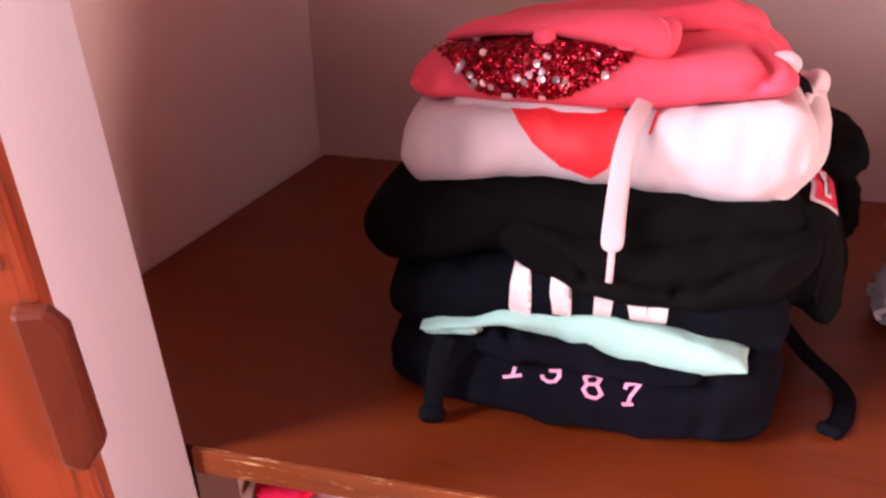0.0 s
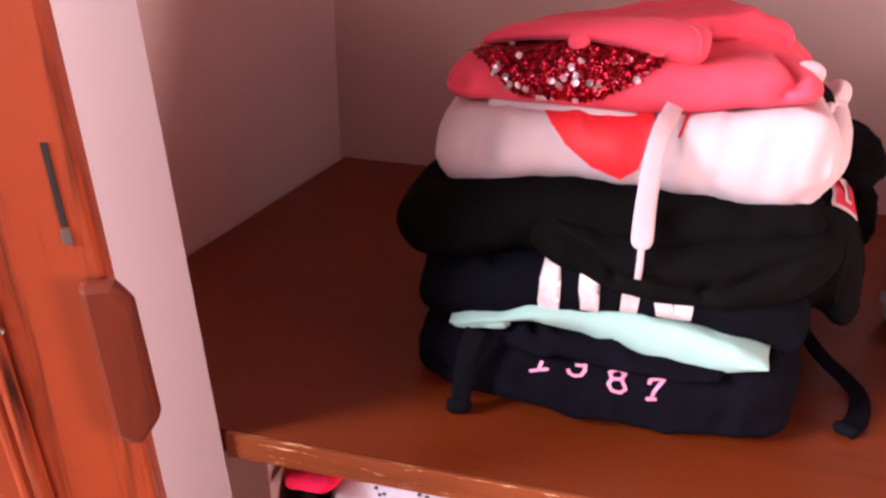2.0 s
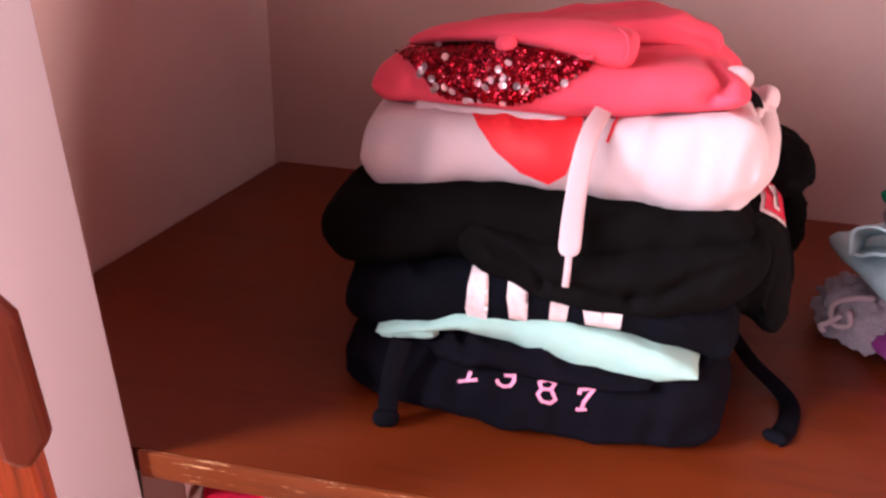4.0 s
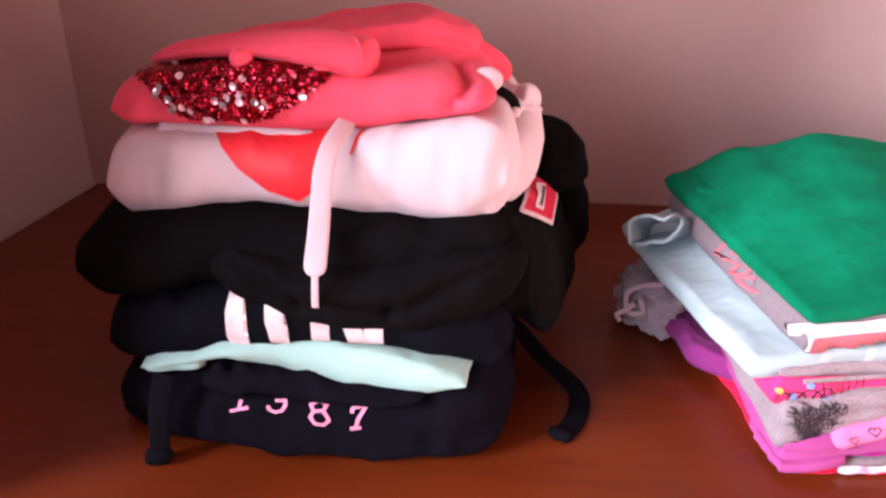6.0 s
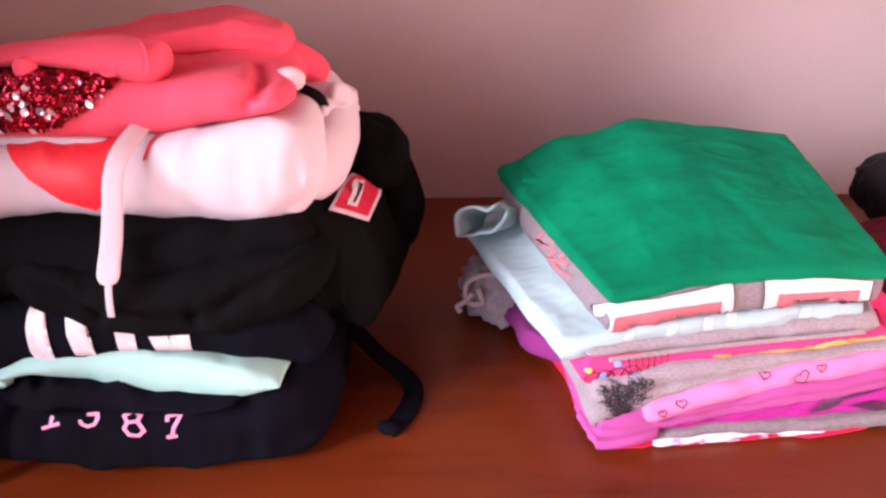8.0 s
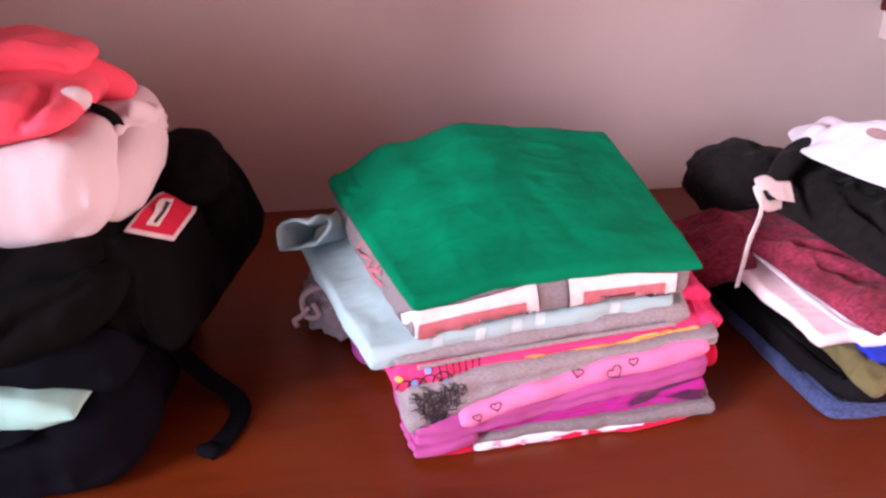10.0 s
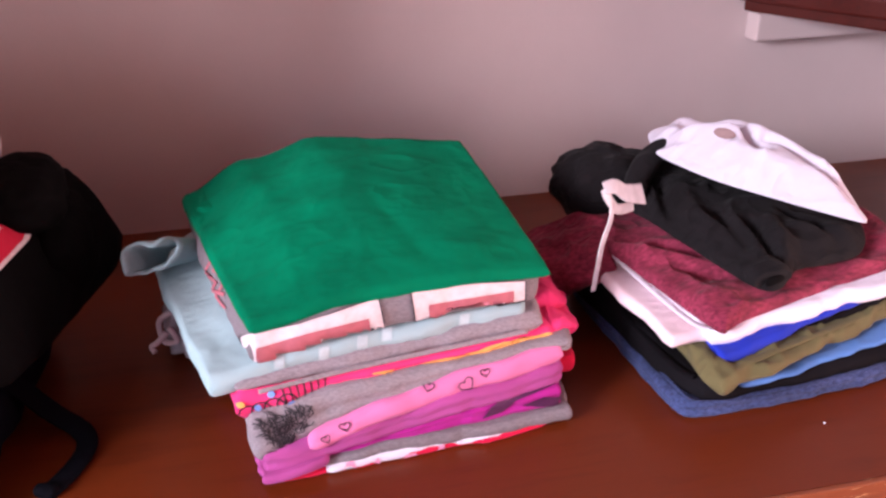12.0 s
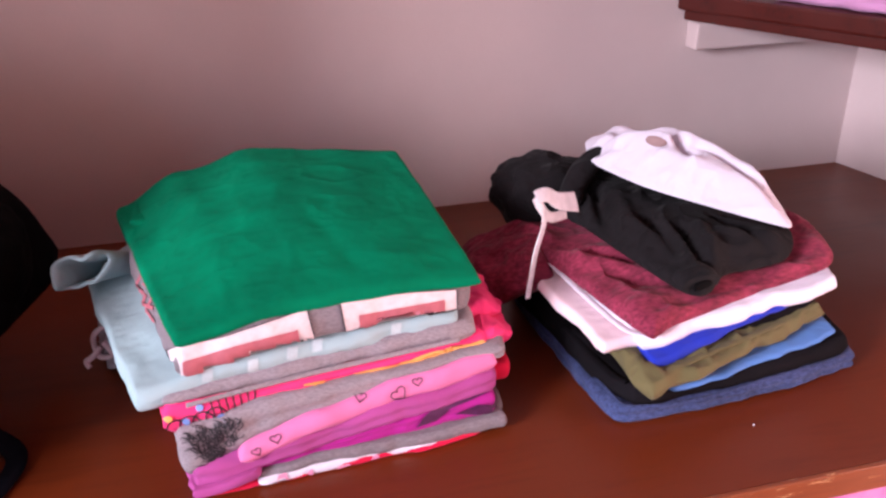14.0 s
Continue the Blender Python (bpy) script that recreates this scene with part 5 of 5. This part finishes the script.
crumb = blob((1.279, 0.363, 0.0007), (0.0009, 0.0008, 0.0007), 0.2, 2, 0, 3, 2, 8)
solid("paper_crumb", crumb, WHITE_J, "tiny white crumb on the brown shelf", "crumb")

# ---- above and below ----
li, tr = top("lilac_shirt", "folded lilac top on the upper corner shelf", LILAC, [(1.618, 0.572), (1.80, 0.58), (1.765, 0.86), (1.530, 0.815)], 0.2792, [0.300, 0.306, 0.31], 0.2792, 0.306, "clothes on other shelves", r=0.012, corner=0.05, wrinkle=0.005, ruck=30, seed=60, layers=2, stray=0.012)
G5 = "clothes on other shelves"
lo, tr = top("printed_shirt", "pale top with small dark specks on the lower shelf", WHITE_J, [(0.192, 0.304), (0.48, 0.310), (0.48, 0.60), (0.20, 0.60)], -0.32, [-0.068, -0.064, -0.066], -0.32, -0.064, G5, r=0.03, corner=0.06, wrinkle=0.008, seed=61)
rng = random.Random(4)
specks = [[(x + 0.0022 * math.cos(q), z + 0.0018 * math.sin(q)) for q in [k * 1.257 for k in range(5)]] for x, z in [(rng.uniform(0.20, 0.44), rng.uniform(-0.15, -0.06)) for _ in range(70)]]
part("specks", lay_on(sheet(specks, 0.30, 0.02), tr, (0, 1, -0.3), 0.001), INK_BLACK, lo, "small dark printed specks")["kind"] = "stuff"
dk, tr = top("dark_bundle", "dark patterned top on the lower shelf", BLACK_B, [(0.165, 0.306), (0.196, 0.300), (0.23, 0.55), (0.17, 0.55)], -0.32, -0.073, -0.32, -0.082, G5, r=0.02, corner=0.1, wrinkle=0.008, seed=62)
rd, tr = top("red_edge_shirt", "bright red top under the shelf", CRIMSON, [(0.164, 0.297), (0.222, 0.299), (0.24, 0.55), (0.165, 0.55)], -0.071, -0.060, -0.08, -0.05, G5, r=0.01, corner=0.1, wrinkle=0.003, seed=63)
pk, tr = top("pink_lower_shirt", "pink and white top on the lower shelf", ROSE, [(1.33, 0.315), (1.55, 0.33), (1.55, 0.60), (1.34, 0.60)], -0.32, -0.06, -0.32, -0.05, G5, r=0.03, corner=0.06, wrinkle=0.008, seed=64)
